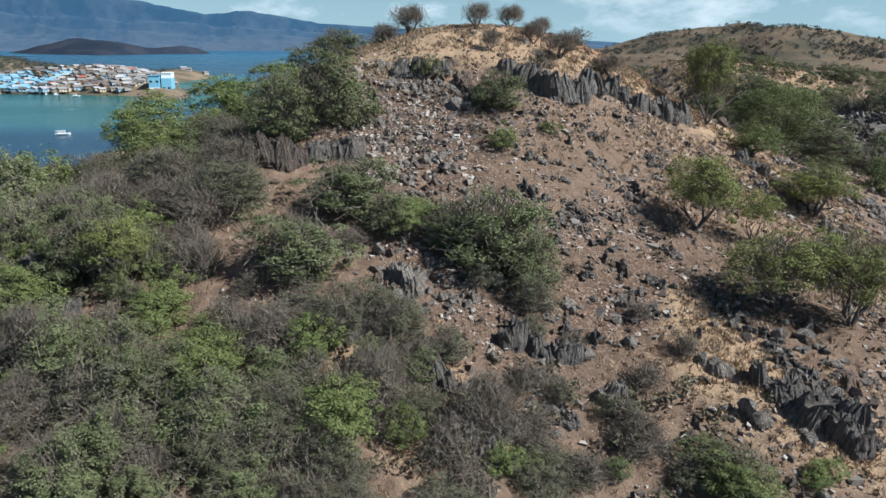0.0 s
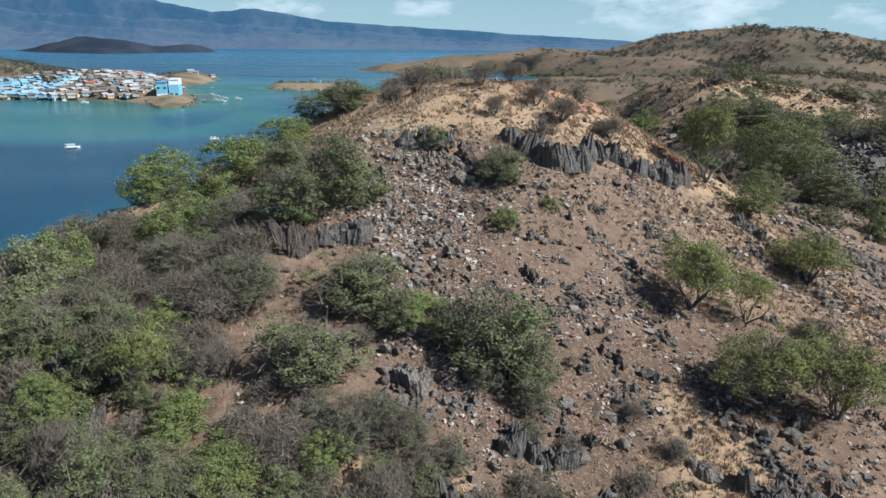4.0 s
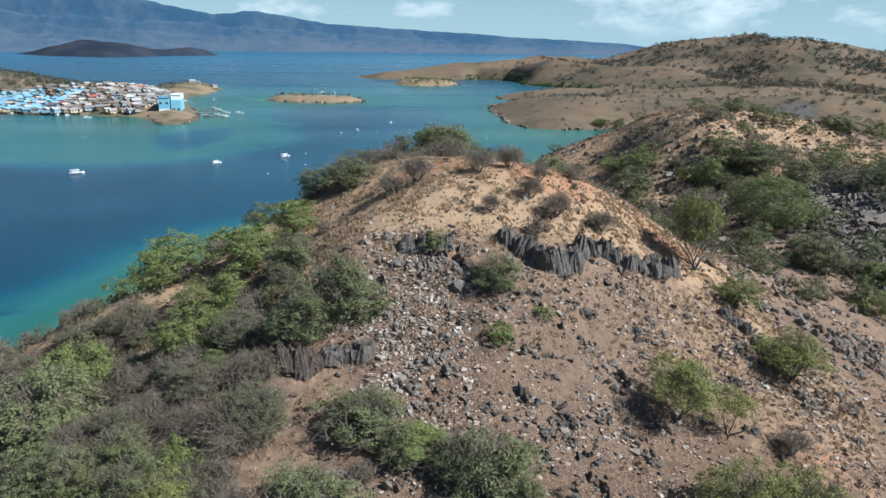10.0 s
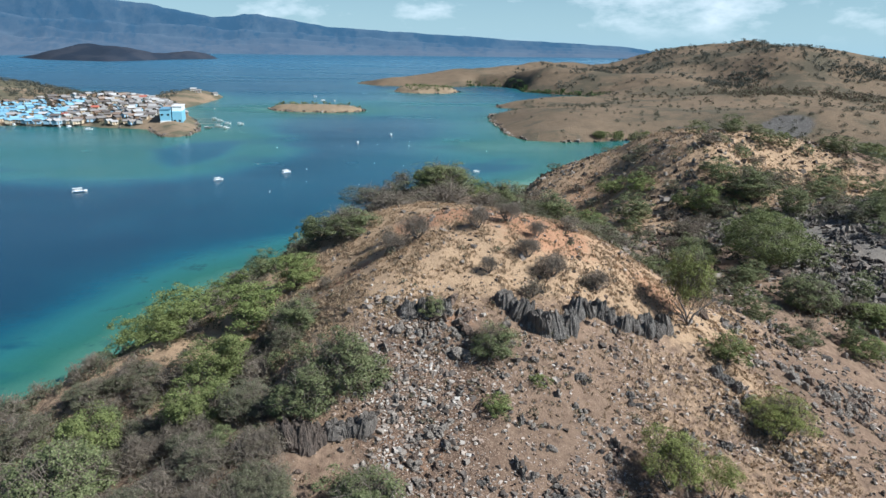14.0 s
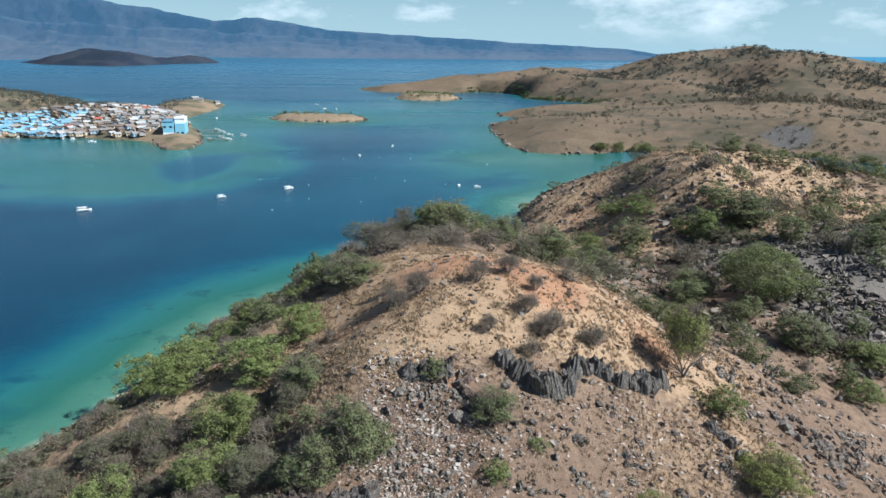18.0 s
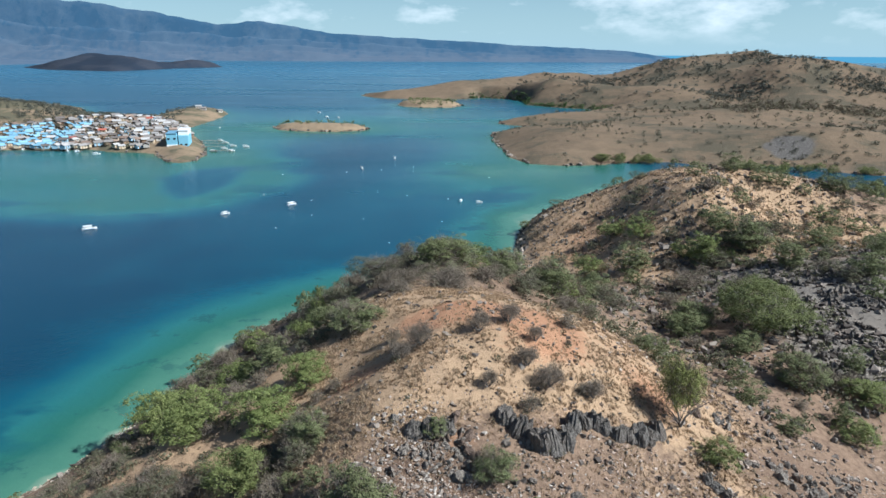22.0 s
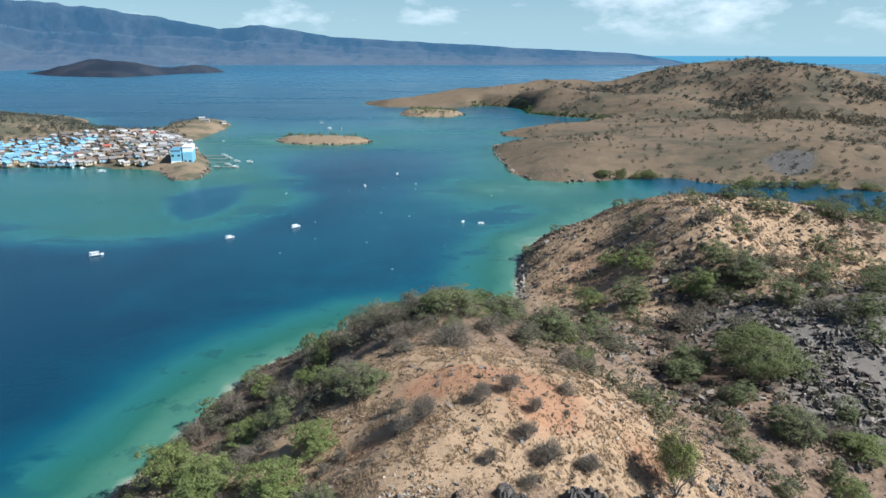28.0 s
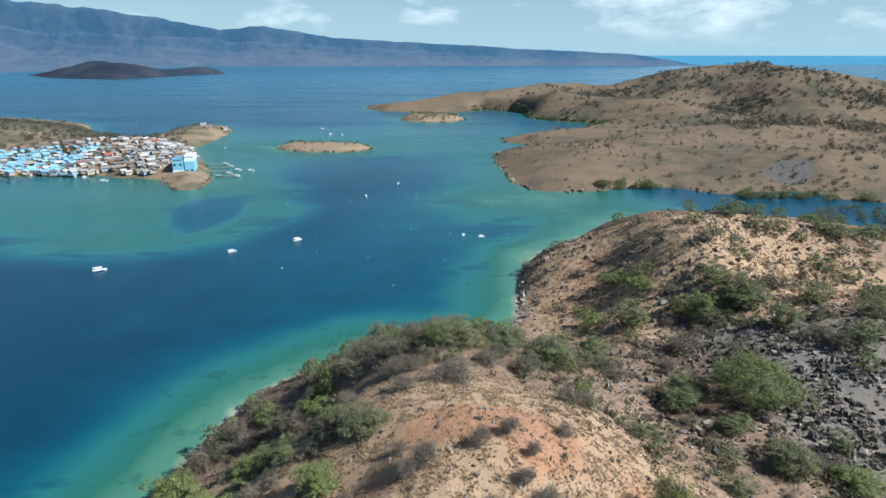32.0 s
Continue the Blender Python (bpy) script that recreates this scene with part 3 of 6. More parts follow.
def mountain_height(x, y):
    """A long range behind the strait: spurs and gullies run down from the crest to low brown foothills."""
    coast = np.where(x < -1800, 3250 + 1650 * np.clip((x + 2250) / 450, 0, 1), 4900) + 60 * fbm(x, y * 0, 500, 3, 90)
    d = y - coast
    near = 5050 / np.maximum(y, 4900)
    crest = np.interp(x * near, SKYLINE_X, SKYLINE_Z) / near
    rag = 1 + 0.035 * fbm(x, y * 0, 170, 4, 98)
    h = 3.0 + 0 * x
    for at, share, wave, seed in ((5150, 1.0, 0.0, 91), (5085, 0.60, 0.42, 92), (5030, 0.38, 0.6, 93), (4975, 0.24, 0.75, 94), (4935, 0.12, 0.9, 95)):
        line = crest * share * rag * (1 + wave * fbm(x, y * 0 + at, 520, 4, seed))
        gully = np.abs(fbm(x + 0.7 * y, y * 1.5, 150, 3, seed + 4))
        fall = np.clip(1 - (at - y) / 75, 0, 1) * np.where(y > at, np.clip(1 - (y - at) / 90, 0, 1), 1)
        h = np.maximum(h, line * fall ** 0.7 * (1 - 0.5 * gully * np.clip(2.5 * (1 - fall), 0, 1)))
    return np.where(d > 0, h + crest * 0.015 * fbm(x, y, 70, 3, 97), -8)


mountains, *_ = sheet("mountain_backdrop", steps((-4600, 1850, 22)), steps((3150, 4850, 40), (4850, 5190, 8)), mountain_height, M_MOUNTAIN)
tagged(mountains, "distant mountain range along the far shore, blue with painted haze", "mountains", kind="structure")

# ---- the sea ----
# the last two lighten deep mid-bay water in place of sky sheen
SHOALS_AND_SHEEN = [(0.45, -190, 545, 45, 90), (0.45, -130, 715, 110, 60), (0.42, -230, 720, 60, 120), (0.50, 62, 430, 40, 50), (0.42, 40, 560, 45, 90), (0.50, 105, 460, 60, 25),
          (0.30, -40, 800, 100, 90), (0.25, 0, 900, 160, 100), (0.42, 26, 462, 20, 22), (0.35, 180, 440, 90, 25), (0.25, -210, 335, 40, 18), (0.20, -15, 400, 50, 80), (0.12, -80, 300, 60, 60)]
BANK = [(-420, 500), (-340, 400), (-260, 345), (-209, 317), (-167, 315), (-133, 332), (-111, 347), (-94, 388), (-84, 436), (-110, 500), (-150, 560), (-300, 560)]
SEAGRASS = [(-174, 398), (-186, 425), (-179, 456), (-147, 472), (-136, 440), (-137, 385), (-149, 364)]


def shoal(x, y):
    """How shallow the water stands, from 0 over the deep to 1 at the beach; painted sheen is added in."""
    wob = 9 * fbm(x, y, 45, 4, 61)
    d = np.minimum(shore_distance(x, y, COAST) + wob * 0.7, 0)
    s = np.maximum(0.88 * np.exp(-(d / 30) ** 2), 1.0 * np.exp(np.minimum(shore_distance(x, y, COAST), 0) / 8.0))
    s = np.maximum(s, 0.7 * np.exp(np.minimum(shore_distance(x, y, HEADLAND), 0) / 16))
    s = np.maximum(s, 0.7 * np.exp(np.minimum(shore_distance(x, y, VILLAGE), 0) / 18))
    for isle in (ISLET, FAR_ISLET):
        s = np.maximum(s, 0.62 * np.exp(np.minimum(shore_distance(x, y, isle), 0) / 26))
    bank = np.clip((shore_distance(x, y, BANK) + 1.6 * wob) / 34 + 0.25, 0, 1)
    s = np.maximum(s, bank * (0.56 + 0.10 * fbm(x, y, 90, 3, 63)))
    for a, cx, cy, rx, ry in SHOALS_AND_SHEEN:
        s = s + a * bell(x, y, cx, cy, rx, ry) * (1 - s)
    s = s * (1 - 0.62 * np.clip((shore_distance(x, y, SEAGRASS) + wob) / 10 + 0.3, 0, 1))
    # sheen again: the tint is lifted with distance, whatever the depth
    far = np.clip((y - 500) / 900, 0, 1)
    # inlet held to deep blue, for the sky it reflects
    inlet = np.clip((x - 110) / 60, 0, 1) * np.clip((700 - y) / 100, 0, 1)
    return np.clip((s + 0.10 * far) * (1 - 0.7 * inlet), 0, 1)


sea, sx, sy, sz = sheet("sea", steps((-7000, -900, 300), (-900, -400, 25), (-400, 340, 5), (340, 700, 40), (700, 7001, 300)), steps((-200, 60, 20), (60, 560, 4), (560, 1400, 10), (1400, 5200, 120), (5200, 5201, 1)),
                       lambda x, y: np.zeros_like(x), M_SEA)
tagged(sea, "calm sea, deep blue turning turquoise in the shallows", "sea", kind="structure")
depth = sea.data.attributes.new("shoal", "FLOAT", "POINT")
depth.data.foreach_set("value", shoal(sx, sy).astype(np.float32))

# ---- plants ----


def tubes(paths, sides=5):
    """Tapered round limbs: each path is a list of (point, radius), and springs from a ring of an earlier one."""
    verts, faces, rings = [], [], {}
    for n, (path, stem) in enumerate(paths):
        for i, (p, r) in enumerate(path):
            if i == 0 and stem in rings:
                rings[n, 0] = rings[stem]
                continue
            a = path[max(i - 1, 0)][0]
            b = path[min(i + 1, len(path) - 1)][0]
            t = (Vector(b) - Vector(a)).normalized()
            u = (Vector((1, 0, 0)) - t * t.x).normalized()
            w = t.cross(u)
            rings[n, i] = len(verts)
            for k in range(sides):
                g = 2 * math.pi * k / sides
                verts.append(Vector(p) + (u * math.cos(g) + w * math.sin(g)) * r)
        for i in range(len(path) - 1):
            for k in range(sides):
                a, b, k2 = rings[n, i], rings[n, i + 1], (k + 1) % sides
                faces.append((a + k, a + k2, b + k2, b + k))
    return verts, faces


def limbs(rnd, count, spread, top, radius, levels=2, twigs=3, sides=5):
    """Limbs that fork from one foot; in a box one wide and one high."""
    paths = []

    def grow(p, way, length, r, level, stem):
        path, q, n = [(p, r)], Vector(p), len(paths)
        for i in range(3):
            way = (way + Vector((rnd.gauss(0, 0.22), rnd.gauss(0, 0.22), rnd.gauss(0.04, 0.12)))).normalized()
            q = q + way * length / 3
            path.append((tuple(q), r * (1 - 0.25 * (i + 1))))
        paths.append((path, stem))
        if level < levels:
            for k in range(twigs):
                j = rnd.choice((1, 2, 3))
                turn = (way + Vector((rnd.gauss(0, 0.7), rnd.gauss(0, 0.7), rnd.gauss(0.15, 0.4)))).normalized()
                grow(path[j][0], turn, length * rnd.uniform(0.45, 0.75), path[j][1] * 0.6, level + 1, (n, j))

    for k in range(count):
        g = 2 * math.pi * (k + rnd.random() * 0.7) / count
        way = Vector((math.cos(g) * spread, math.sin(g) * spread, 1)).normalized()
        grow((0, 0, 0), way, top * rnd.uniform(0.7, 1.0), radius * rnd.uniform(0.7, 1.0), 0, (0, 0))
    return tubes(paths, sides)


def leaves(rg, clumps, each, size, envelope, upright=0.35, slim=1.0, lumps=0):
    """Small leaves round dense clumps with dark gaps between them, over several lobes of an uneven crown one wide and one high."""
    low, high, shape = envelope
    lobes = rg.integers(4, 7)
    turn = np.arange(lobes) * 2 * np.pi / lobes + rg.uniform(0, 1.0, lobes)
    off, wide, tops = rg.uniform(0.12, 0.27, lobes), rg.uniform(0.17, 0.29, lobes), rg.uniform(0.62, 1.0, lobes)
    off[0], wide[0], tops[0] = 0.05, 0.28, 1.0
    if lumps:
        off, wide, tops = off * 0.3, wide * 0.4 + 0.33, tops * 0.2 + 0.8
    which = rg.integers(0, lobes, clumps)
    p = rg.normal(0, 1, (clumps, 3))
    p *= (rg.uniform(0.3, 1.0, (clumps, 1)) ** 0.4) / np.linalg.norm(p, axis=1, keepdims=True)
    lift = (p[:, 2] + 1) / 2
    belly = np.array([shape(h) for h in lift])
    mids = np.stack([np.cos(turn[which]) * off[which] + p[:, 0] * wide[which] * belly, np.sin(turn[which]) * off[which] + p[:, 1] * wide[which] * belly,
                     low + (high - low) * 0.9 * lift * tops[which]], 1)
    out = mids - np.array([0, 0, 0.3])
    out /= np.linalg.norm(out, axis=1, keepdims=True) + 1e-6
    reach = rg.uniform(0.045, 0.105, (clumps, 1, 1)) * np.array([1.15, 1.15, 0.85])
    way = rg.normal(0, 1, (clumps, each, 3)) + out[:, None, :] * 0.7 + np.array([0, 0, 0.25])
    way /= np.linalg.norm(way, axis=2, keepdims=True)
    spray = rg.random((clumps, each, 1))
    at = (mids[:, None, :] + way * reach * (0.55 + 0.45 * spray + 0.55 * (spray > 0.93))).reshape(-1, 3)
    at[:, 2] = np.abs(at[:, 2] - 0.02) + 0.02
    n = len(at)
    nor = way.reshape(-1, 3) + np.array([0, 0, upright]) * 0.6 + rg.normal(0, 0.35, (n, 3))
    w = np.cross(nor, rg.normal(0, 1, (n, 3))) + 0.35 * way.reshape(-1, 3)
    w /= np.linalg.norm(w, axis=1, keepdims=True)
    u = np.cross(w, nor)
    u /= np.linalg.norm(u, axis=1, keepdims=True)
    s = size * rg.uniform(0.6, 1.4, (n, 1))
    v = np.stack([at - u * s * 0.5 * slim - w * s * 0.6, at + u * s * 0.55 * slim - w * s * 0.5, at + w * s * 1.6], 1).reshape(-1, 3)
    return v, np.arange(3 * n).reshape(-1, 3)


def twig_cloud(rg, count, reach, thick, low=0.15, lean=0.5, dome=2):
    """Fine bare twigs, each a thin three-sided spike, over a dome one wide and one high."""
    a = rg.uniform(0, 2 * np.pi, count)
    lift = rg.uniform(0, 1, count) ** 0.7
    lobed = 0.82 + 0.22 * np.sin(a * 3 + rg.uniform(0, 6.28)) + 0.1 * np.sin(a * 5 + rg.uniform(0, 6.28))
    rad = 0.5 * np.sqrt(np.maximum(0.02, 1 - (lift * 0.95) ** dome)) * rg.uniform(0.35, 1.08, count) * lobed
    tip = np.stack([np.cos(a) * rad, np.sin(a) * rad, low + (1 - low) * lift * rg.uniform(0.65, 1.08, count) * (0.6 + 0.4 * lobed)], 1)
    way = tip * np.array([1, 1, 0.8]) + rg.normal(0, lean * 0.4, (count, 3))
    way /= np.linalg.norm(way, axis=1, keepdims=True)
    base = tip - way * (reach * rg.uniform(0.4, 1.4, (count, 1)))
    base[:, 2] = np.maximum(base[:, 2], 0.02)
    side = np.cross(way, rg.normal(0, 1, (count, 3)))
    side /= np.linalg.norm(side, axis=1, keepdims=True)
    up = np.cross(way, side)
    t = thick * rg.uniform(0.6, 1.4, (count, 1))
    v = np.stack([base + side * t, base - side * t * 0.5 + up * t, base - side * t * 0.5 - up * t, tip], 1).reshape(-1, 3)
    f = np.array([(0, 1, 3), (1, 2, 3), (2, 0, 3)])
    return v, (np.arange(count)[:, None, None] * 4 + f[None]).reshape(-1, 3)


ROUND = (0.10, 0.97, lambda h: 0.55 + 0.5 * math.sin(math.pi * min(1, h * 0.75 + 0.18)))
DOME = (0.05, 0.98, lambda h: 1.02 - 0.35 * h * h)
PARASOL = (0.36, 1.0, lambda h: 1.04 - 0.25 * h)
KINDS = {
    "G": ("shrub", "dense olive-green shrub growing on the stony slope", M_OLIVE, 4, dict(slim=1.6, envelope=DOME), (6, 0.9, 0.55, 0.016)),
    "L": ("leafy_bush", "bright green leafy shrub among the dry bushes", M_LIME, 4, dict(slim=1.6, envelope=ROUND), (5, 0.7, 0.55, 0.016)),
    "T": ("tree", "small light-green tree with a spreading crown and thin dark stems", M_TREE, 4, dict(slim=1.1, envelope=PARASOL), (4, 0.55, 0.55, 0.022)),
    "S": ("thorn_scrub", "dull grey-olive shrub, half withered by the dry season", M_SCRUB, 4, dict(slim=1.1, envelope=DOME), (6, 0.9, 0.6, 0.014)),
    "K": ("tree", "large dark-green tree with a dense rounded crown", M_DARK, 2, dict(slim=1.5, envelope=ROUND, lumps=1), (5, 0.5, 0.6, 0.022)),
}
CROWN = [dict(clumps=150, each=84, size=0.0090), dict(clumps=104, each=64, size=0.0106), dict(clumps=70, each=34, size=0.0175, lumps=1)]
GREAT_CROWN = dict(clumps=330, each=95, size=0.0066)
MESHES = {}


def plant_meshes(kind, i, far):
    """Crown, twigs and stems of one kind; far is 0 close by, 1 on the hill, 2 beyond it."""
    if (kind, i, far) in MESHES:
        return MESHES[kind, i, far]
    rnd, rg = random.Random(ord(kind) * 10 + i), np.random.default_rng(ord(kind) * 10 + i)
    if kind in KINDS:
        _, _, leafy, _, crown, (count, spread, top, radius) = KINDS[kind]
        v, f = leaves(rg, **{**(GREAT_CROWN if kind == "K" and far == 0 else CROWN[far]), **crown})
        got = [("crown", mesh_of("crown", v, f, leafy, False))]
        v, f = limbs(rnd, count if far < 2 else 4, spread, top, radius, levels=1, twigs=(3, 2, 1)[far], sides=(5, 4, 3)[far])
        got.append(("trunk", mesh_of("trunk", v, f, M_BARK)))
        if kind == "S" and far < 2 or kind in "GT" and far == 0:
            v, f = twig_cloud(rg, (700, 320)[far], 0.26, (0.0030, 0.0048)[far], 0.4 if kind == "T" else 0.12)
            got.append(("brushwood", mesh_of("brushwood", v, f, M_TWIG, False)))
    elif kind == "D":
        v, f = twig_cloud(rg, (1500, 650, 200)[far], 0.30, (0.0034, 0.0055, 0.010)[far], 0.08)
        got = [("brushwood", mesh_of("brushwood", v, f, M_TWIG, False))]
        v, f = leaves(rg, 80, (26, 14, 6)[far], (0.012, 0.017, 0.027)[far], DOME, slim=0.8)
        got.append(("withered_foliage", mesh_of("withered_foliage", v, f, M_DRYLEAF, False)))
        v, f = limbs(rnd, (8, 6, 4)[far], 1.0, 0.5, 0.012, levels=1, twigs=(3, 2, 1)[far], sides=(4, 3, 3)[far])
        got.append(("stem", mesh_of("stem", v, f, M_BARK)))
    else:
        v, f = limbs(rnd, 3, 0.70, 0.60, 0.044, levels=2, twigs=4, sides=4)
        got = [("trunk", mesh_of("trunk", v, f, M_BARK))]
        v, f = twig_cloud(rg, 1500, 0.24, 0.0036, low=0.40, lean=0.7, dome=6)
        got.append(("brushwood", mesh_of("brushwood", v, f, M_TWIG, False)))
    MESHES[kind, i, far] = got
    return got


def plant(kind, x, y, wide, high, height=None, group="", label=""):
    """A shrub or tree of that width and height with its foot on the ground."""
    rnd = random.Random(round(x * 91 + y * 37))
    if kind in KINDS:
        name, text, _, many, _, _ = KINDS[kind]
    elif kind == "D":
        name, text, many = "dry_shrub", "leafless grey-brown thorny shrub with withered leaves", 4
    else:
        name, text, many = "bare_tree", "small bare grey tree with a haze of fine twigs", 4
    z = float((height or ground_height)(np.array([x]), np.array([y]))[0])
    wide *= 1.1 if kind in "BK" else 1.32
    root = new(name)
    root.empty_display_size = 0.3
    root.matrix_basis = Matrix.LocRotScale((x, y, z - 0.12), Euler((rnd.gauss(0, 0.05), rnd.gauss(0, 0.05), rnd.uniform(0, 6.28))), (wide, wide * rnd.uniform(0.85, 1.15), high * (1.1 if kind == "B" else 1.85 if kind in "LG" else 1.5)))
    tagged(root, label or text, "tree" if name.endswith("tree") else "shrub", group)
    seen = wide / math.hypot(x, y, 35)
    for pname, me in plant_meshes(kind, rnd.randrange(many), 0 if seen > 0.09 else 1 if seen > 0.047 else 2):
        part(pname, me, root)
    return root


HILL_FRONT = [
    ("G", -10.1, 61.1, 7.8, 4.2), ("G", 5.9, 66.9, 5.3, 2.6), ("L", 6.0, 59.7, 3.0, 1.6), ("T", 23.1, 56.5, 6.5, 4.7),
    ("T", 27.9, 56.0, 4.5, 3.6), ("T", 40.2, 68.0, 8.0, 4.1), ("L", 37.5, 78.6, 5.1, 2.9), ("T", 33.8, 83.6, 6.7, 7.8),
    ("G", -6.1, 48.5, 7.5, 2.7), ("L", -1.6, 47.2, 4.5, 1.6), ("G", 4.1, 44.1, 7.6, 3.8), ("G", 6.5, 42.6, 4.4, 2.5),
    ("T", 24.5, 43.9, 7.6, 4.2), ("T", 29.7, 43.5, 6.7, 5.2), ("G", -9.5, 41.1, 7.3, 2.7), ("B", 34.0, 55.1, 4.3, 2.4),
    ("L", 11.0, 64.3, 2.1, 0.8),
]
HILL_TOP = [
    ("B", -3.2, 87.6, 5.0, 3.5), ("B", -6.2, 85.6, 3.8, 2.5), ("B", 5.4, 90.6, 4.2, 3.2), ("B", 10.0, 93.8, 4.2, 3.0),
    ("B", 13.5, 89.5, 3.0, 2.4), ("B", 11.7, 83.7, 3.6, 2.7), ("B", 14.4, 80.6, 4.8, 3.2), ("B", 20.5, 81.2, 3.6, 2.6),
    ("B", 6.1, 79.0, 2.8, 2.4), ("D", 18.5, 90.8, 1.4, 0.8), ("D", 11.5, 76.6, 2.9, 1.8), ("D", 19.5, 97.0, 3.6, 1.8),
    ("G", -0.8, 71.7, 3.1, 1.5),
    ("D", -7.5, 93.0, 2.6, 1.8), ("D", 18.8, 81.2, 2.0, 1.3),
]
LEFT_SLOPE = [
    ("G", -12.8, 58.4, 6.4, 3.4), ("D", -15.6, 54.0, 3.6, 2.0),
    ("L", -37.0, 87.9, 9.5, 4.5), ("L", -37.5, 83.8, 6.5, 3.0), ("L", -56.5, 117.0, 11.8, 5.7), ("D", -58.6, 117.8, 5.0, 2.1),
    ("S", -53.1, 138.8, 6.4, 2.6), ("L", -37.0, 108.0, 7.4, 3.4), ("D", -33.2, 95.2, 5.0, 2.1), ("L", -20.8, 91.3, 7.0, 3.3),
    ("D", -15.8, 87.3, 2.8, 1.2), ("L", -25.1, 82.6, 9.0, 4.3), ("G", -17.8, 76.7, 7.0, 3.0), ("L", -26.9, 73.8, 8.2, 3.9),
    ("L", -25.8, 62.4, 7.8, 3.7), ("D", -47.6, 83.1, 4.0, 1.7), ("D", -43.4, 75.2, 4.4, 1.9), ("D", -33.2, 74.0, 5.0, 2.1),
    ("D", -20.5, 67.9, 5.3, 2.2), ("S", -19.0, 60.0, 5.6, 2.4), ("D", -33.5, 66.5, 4.0, 1.7), ("S", -56.4, 76.4, 6.5, 2.8),
    ("G", -61.5, 131.5, 6.8, 2.9), ("S", -36.1, 134.9, 9.6, 4.1), ("K", -28.8, 140.6, 3.4, 7.0), ("G", -20.3, 107.2, 6.4, 2.8),
    ("G", -14.6, 102.4, 9.0, 3.0), ("G", -29.7, 106.4, 6.4, 2.8), ("D", -46.3, 137.5, 6.6, 2.8), ("D", -54.3, 149.1, 6.4, 2.7),
    ("S", -33.1, 153.7, 7.0, 2.9), ("L", -37.1, 60.9, 6.9, 4.9), ("G", -35.4, 52.2, 10.0, 4.3), ("S", -26.0, 48.8, 5.2, 2.2),
    ("D", -29.6, 57.5, 5.6, 2.4), ("S", -22.4, 53.7, 5.5, 2.4), ("D", -17.0, 53.4, 5.2, 2.1), ("D", -20.6, 48.4, 4.8, 2.0),
    ("S", -15.6, 48.8, 5.6, 2.4), ("S", -49.2, 69.6, 7.9, 3.4), ("S", -42.8, 74.1, 5.3, 2.2), ("D", -30.3, 47.9, 4.9, 2.0),
    ("G", -24.8, 45.2, 5.4, 2.3), ("T", -20.4, 39.9, 4.6, 3.6), ("G", -29.6, 43.7, 5.6, 2.4), ("L", -16.5, 36.0, 3.4, 1.6),
    ("D", -19.2, 36.5, 3.2, 1.3), ("S", -26.6, 36.6, 4.3, 1.8), ("D", -21.1, 52.5, 5.3, 2.2), ("S", -15.2, 50.0, 5.4, 2.3),
    ("D", -16.7, 46.9, 5.3, 2.2), ("D", -24.7, 50.3, 5.0, 2.1), ("L", -12.3, 33.5, 4.4, 1.6), ("D", -9.8, 34.9, 5.2, 1.8),
    ("G", -10.3, 29.2, 5.5, 2.0), ("S", -17.4, 30.9, 5.6, 2.3), ("S", -9.4, 28.0, 4.4, 1.8),
]
FOREGROUND = [
    ("L", -4.9, 29.1, 4.0, 2.3), ("L", -1.5, 29.7, 2.2, 1.6), ("G", -16.5, 32.2, 4.4, 2.2), ("L", -12.3, 32.0, 4.0, 1.9),
    ("G", -22.0, 41.2, 4.7, 3.2), ("L", -19.6, 40.7, 3.2, 2.8), ("D", -17.4, 48.0, 5.0, 2.6),
    ("L", 3.5, 29.5, 2.2, 1.2), ("L", 5.3, 29.8, 1.7, 0.9), ("D", -9.0, 35.4, 4.5, 1.9), ("D", -1.0, 34.3, 2.6, 1.6),
    ("D", 5.6, 34.7, 2.7, 1.2), ("D", 11.2, 31.6, 3.5, 1.6),
]
FOREGROUND_MORE = [
    ("D", -16.8, 44.2, 3.2, 1.7), ("D", -17.2, 42.4, 2.9, 1.6), ("D", -11.4, 39.3, 2.7, 1.2), ("D", -12.2, 36.4, 3.4, 1.6), ("S", -8.2, 38.0, 3.1, 1.5),
    ("G", -2.8, 46.2, 4.1, 1.9), ("G", 1.0, 45.4, 4.7, 2.3), ("S", 6.2, 40.6, 3.4, 2.0), ("S", 2.8, 41.8, 3.1, 1.7), ("D", -6.0, 44.6, 2.7, 1.1),
    ("D", 8.0, 29.5, 2.5, 1.4), ("G", 14.4, 30.9, 3.1, 1.1), ("D", 15.8, 38.4, 2.1, 1.2), ("B", 13.7, 41.5, 2.0, 1.3),
    ("B", -15.1, 41.2, 3.1, 2.9), ("D", -17.7, 26.6, 4.0, 1.8), ("G", -10.6, 29.0, 4.6, 1.6), ("D", -13.1, 26.8, 3.7, 1.6),
    ("D", -22.4, 33.8, 3.9, 2.7), ("D", -4.0, 38.7, 1.9, 0.8), ("D", 12.7, 36.0, 2.6, 1.1), ("D", -8.1, 28.1, 3.1, 1.4),
    ("G", -27.6, 43.4, 4.8, 2.7), ("L", 20.6, 29.7, 2.2, 1.0),
]
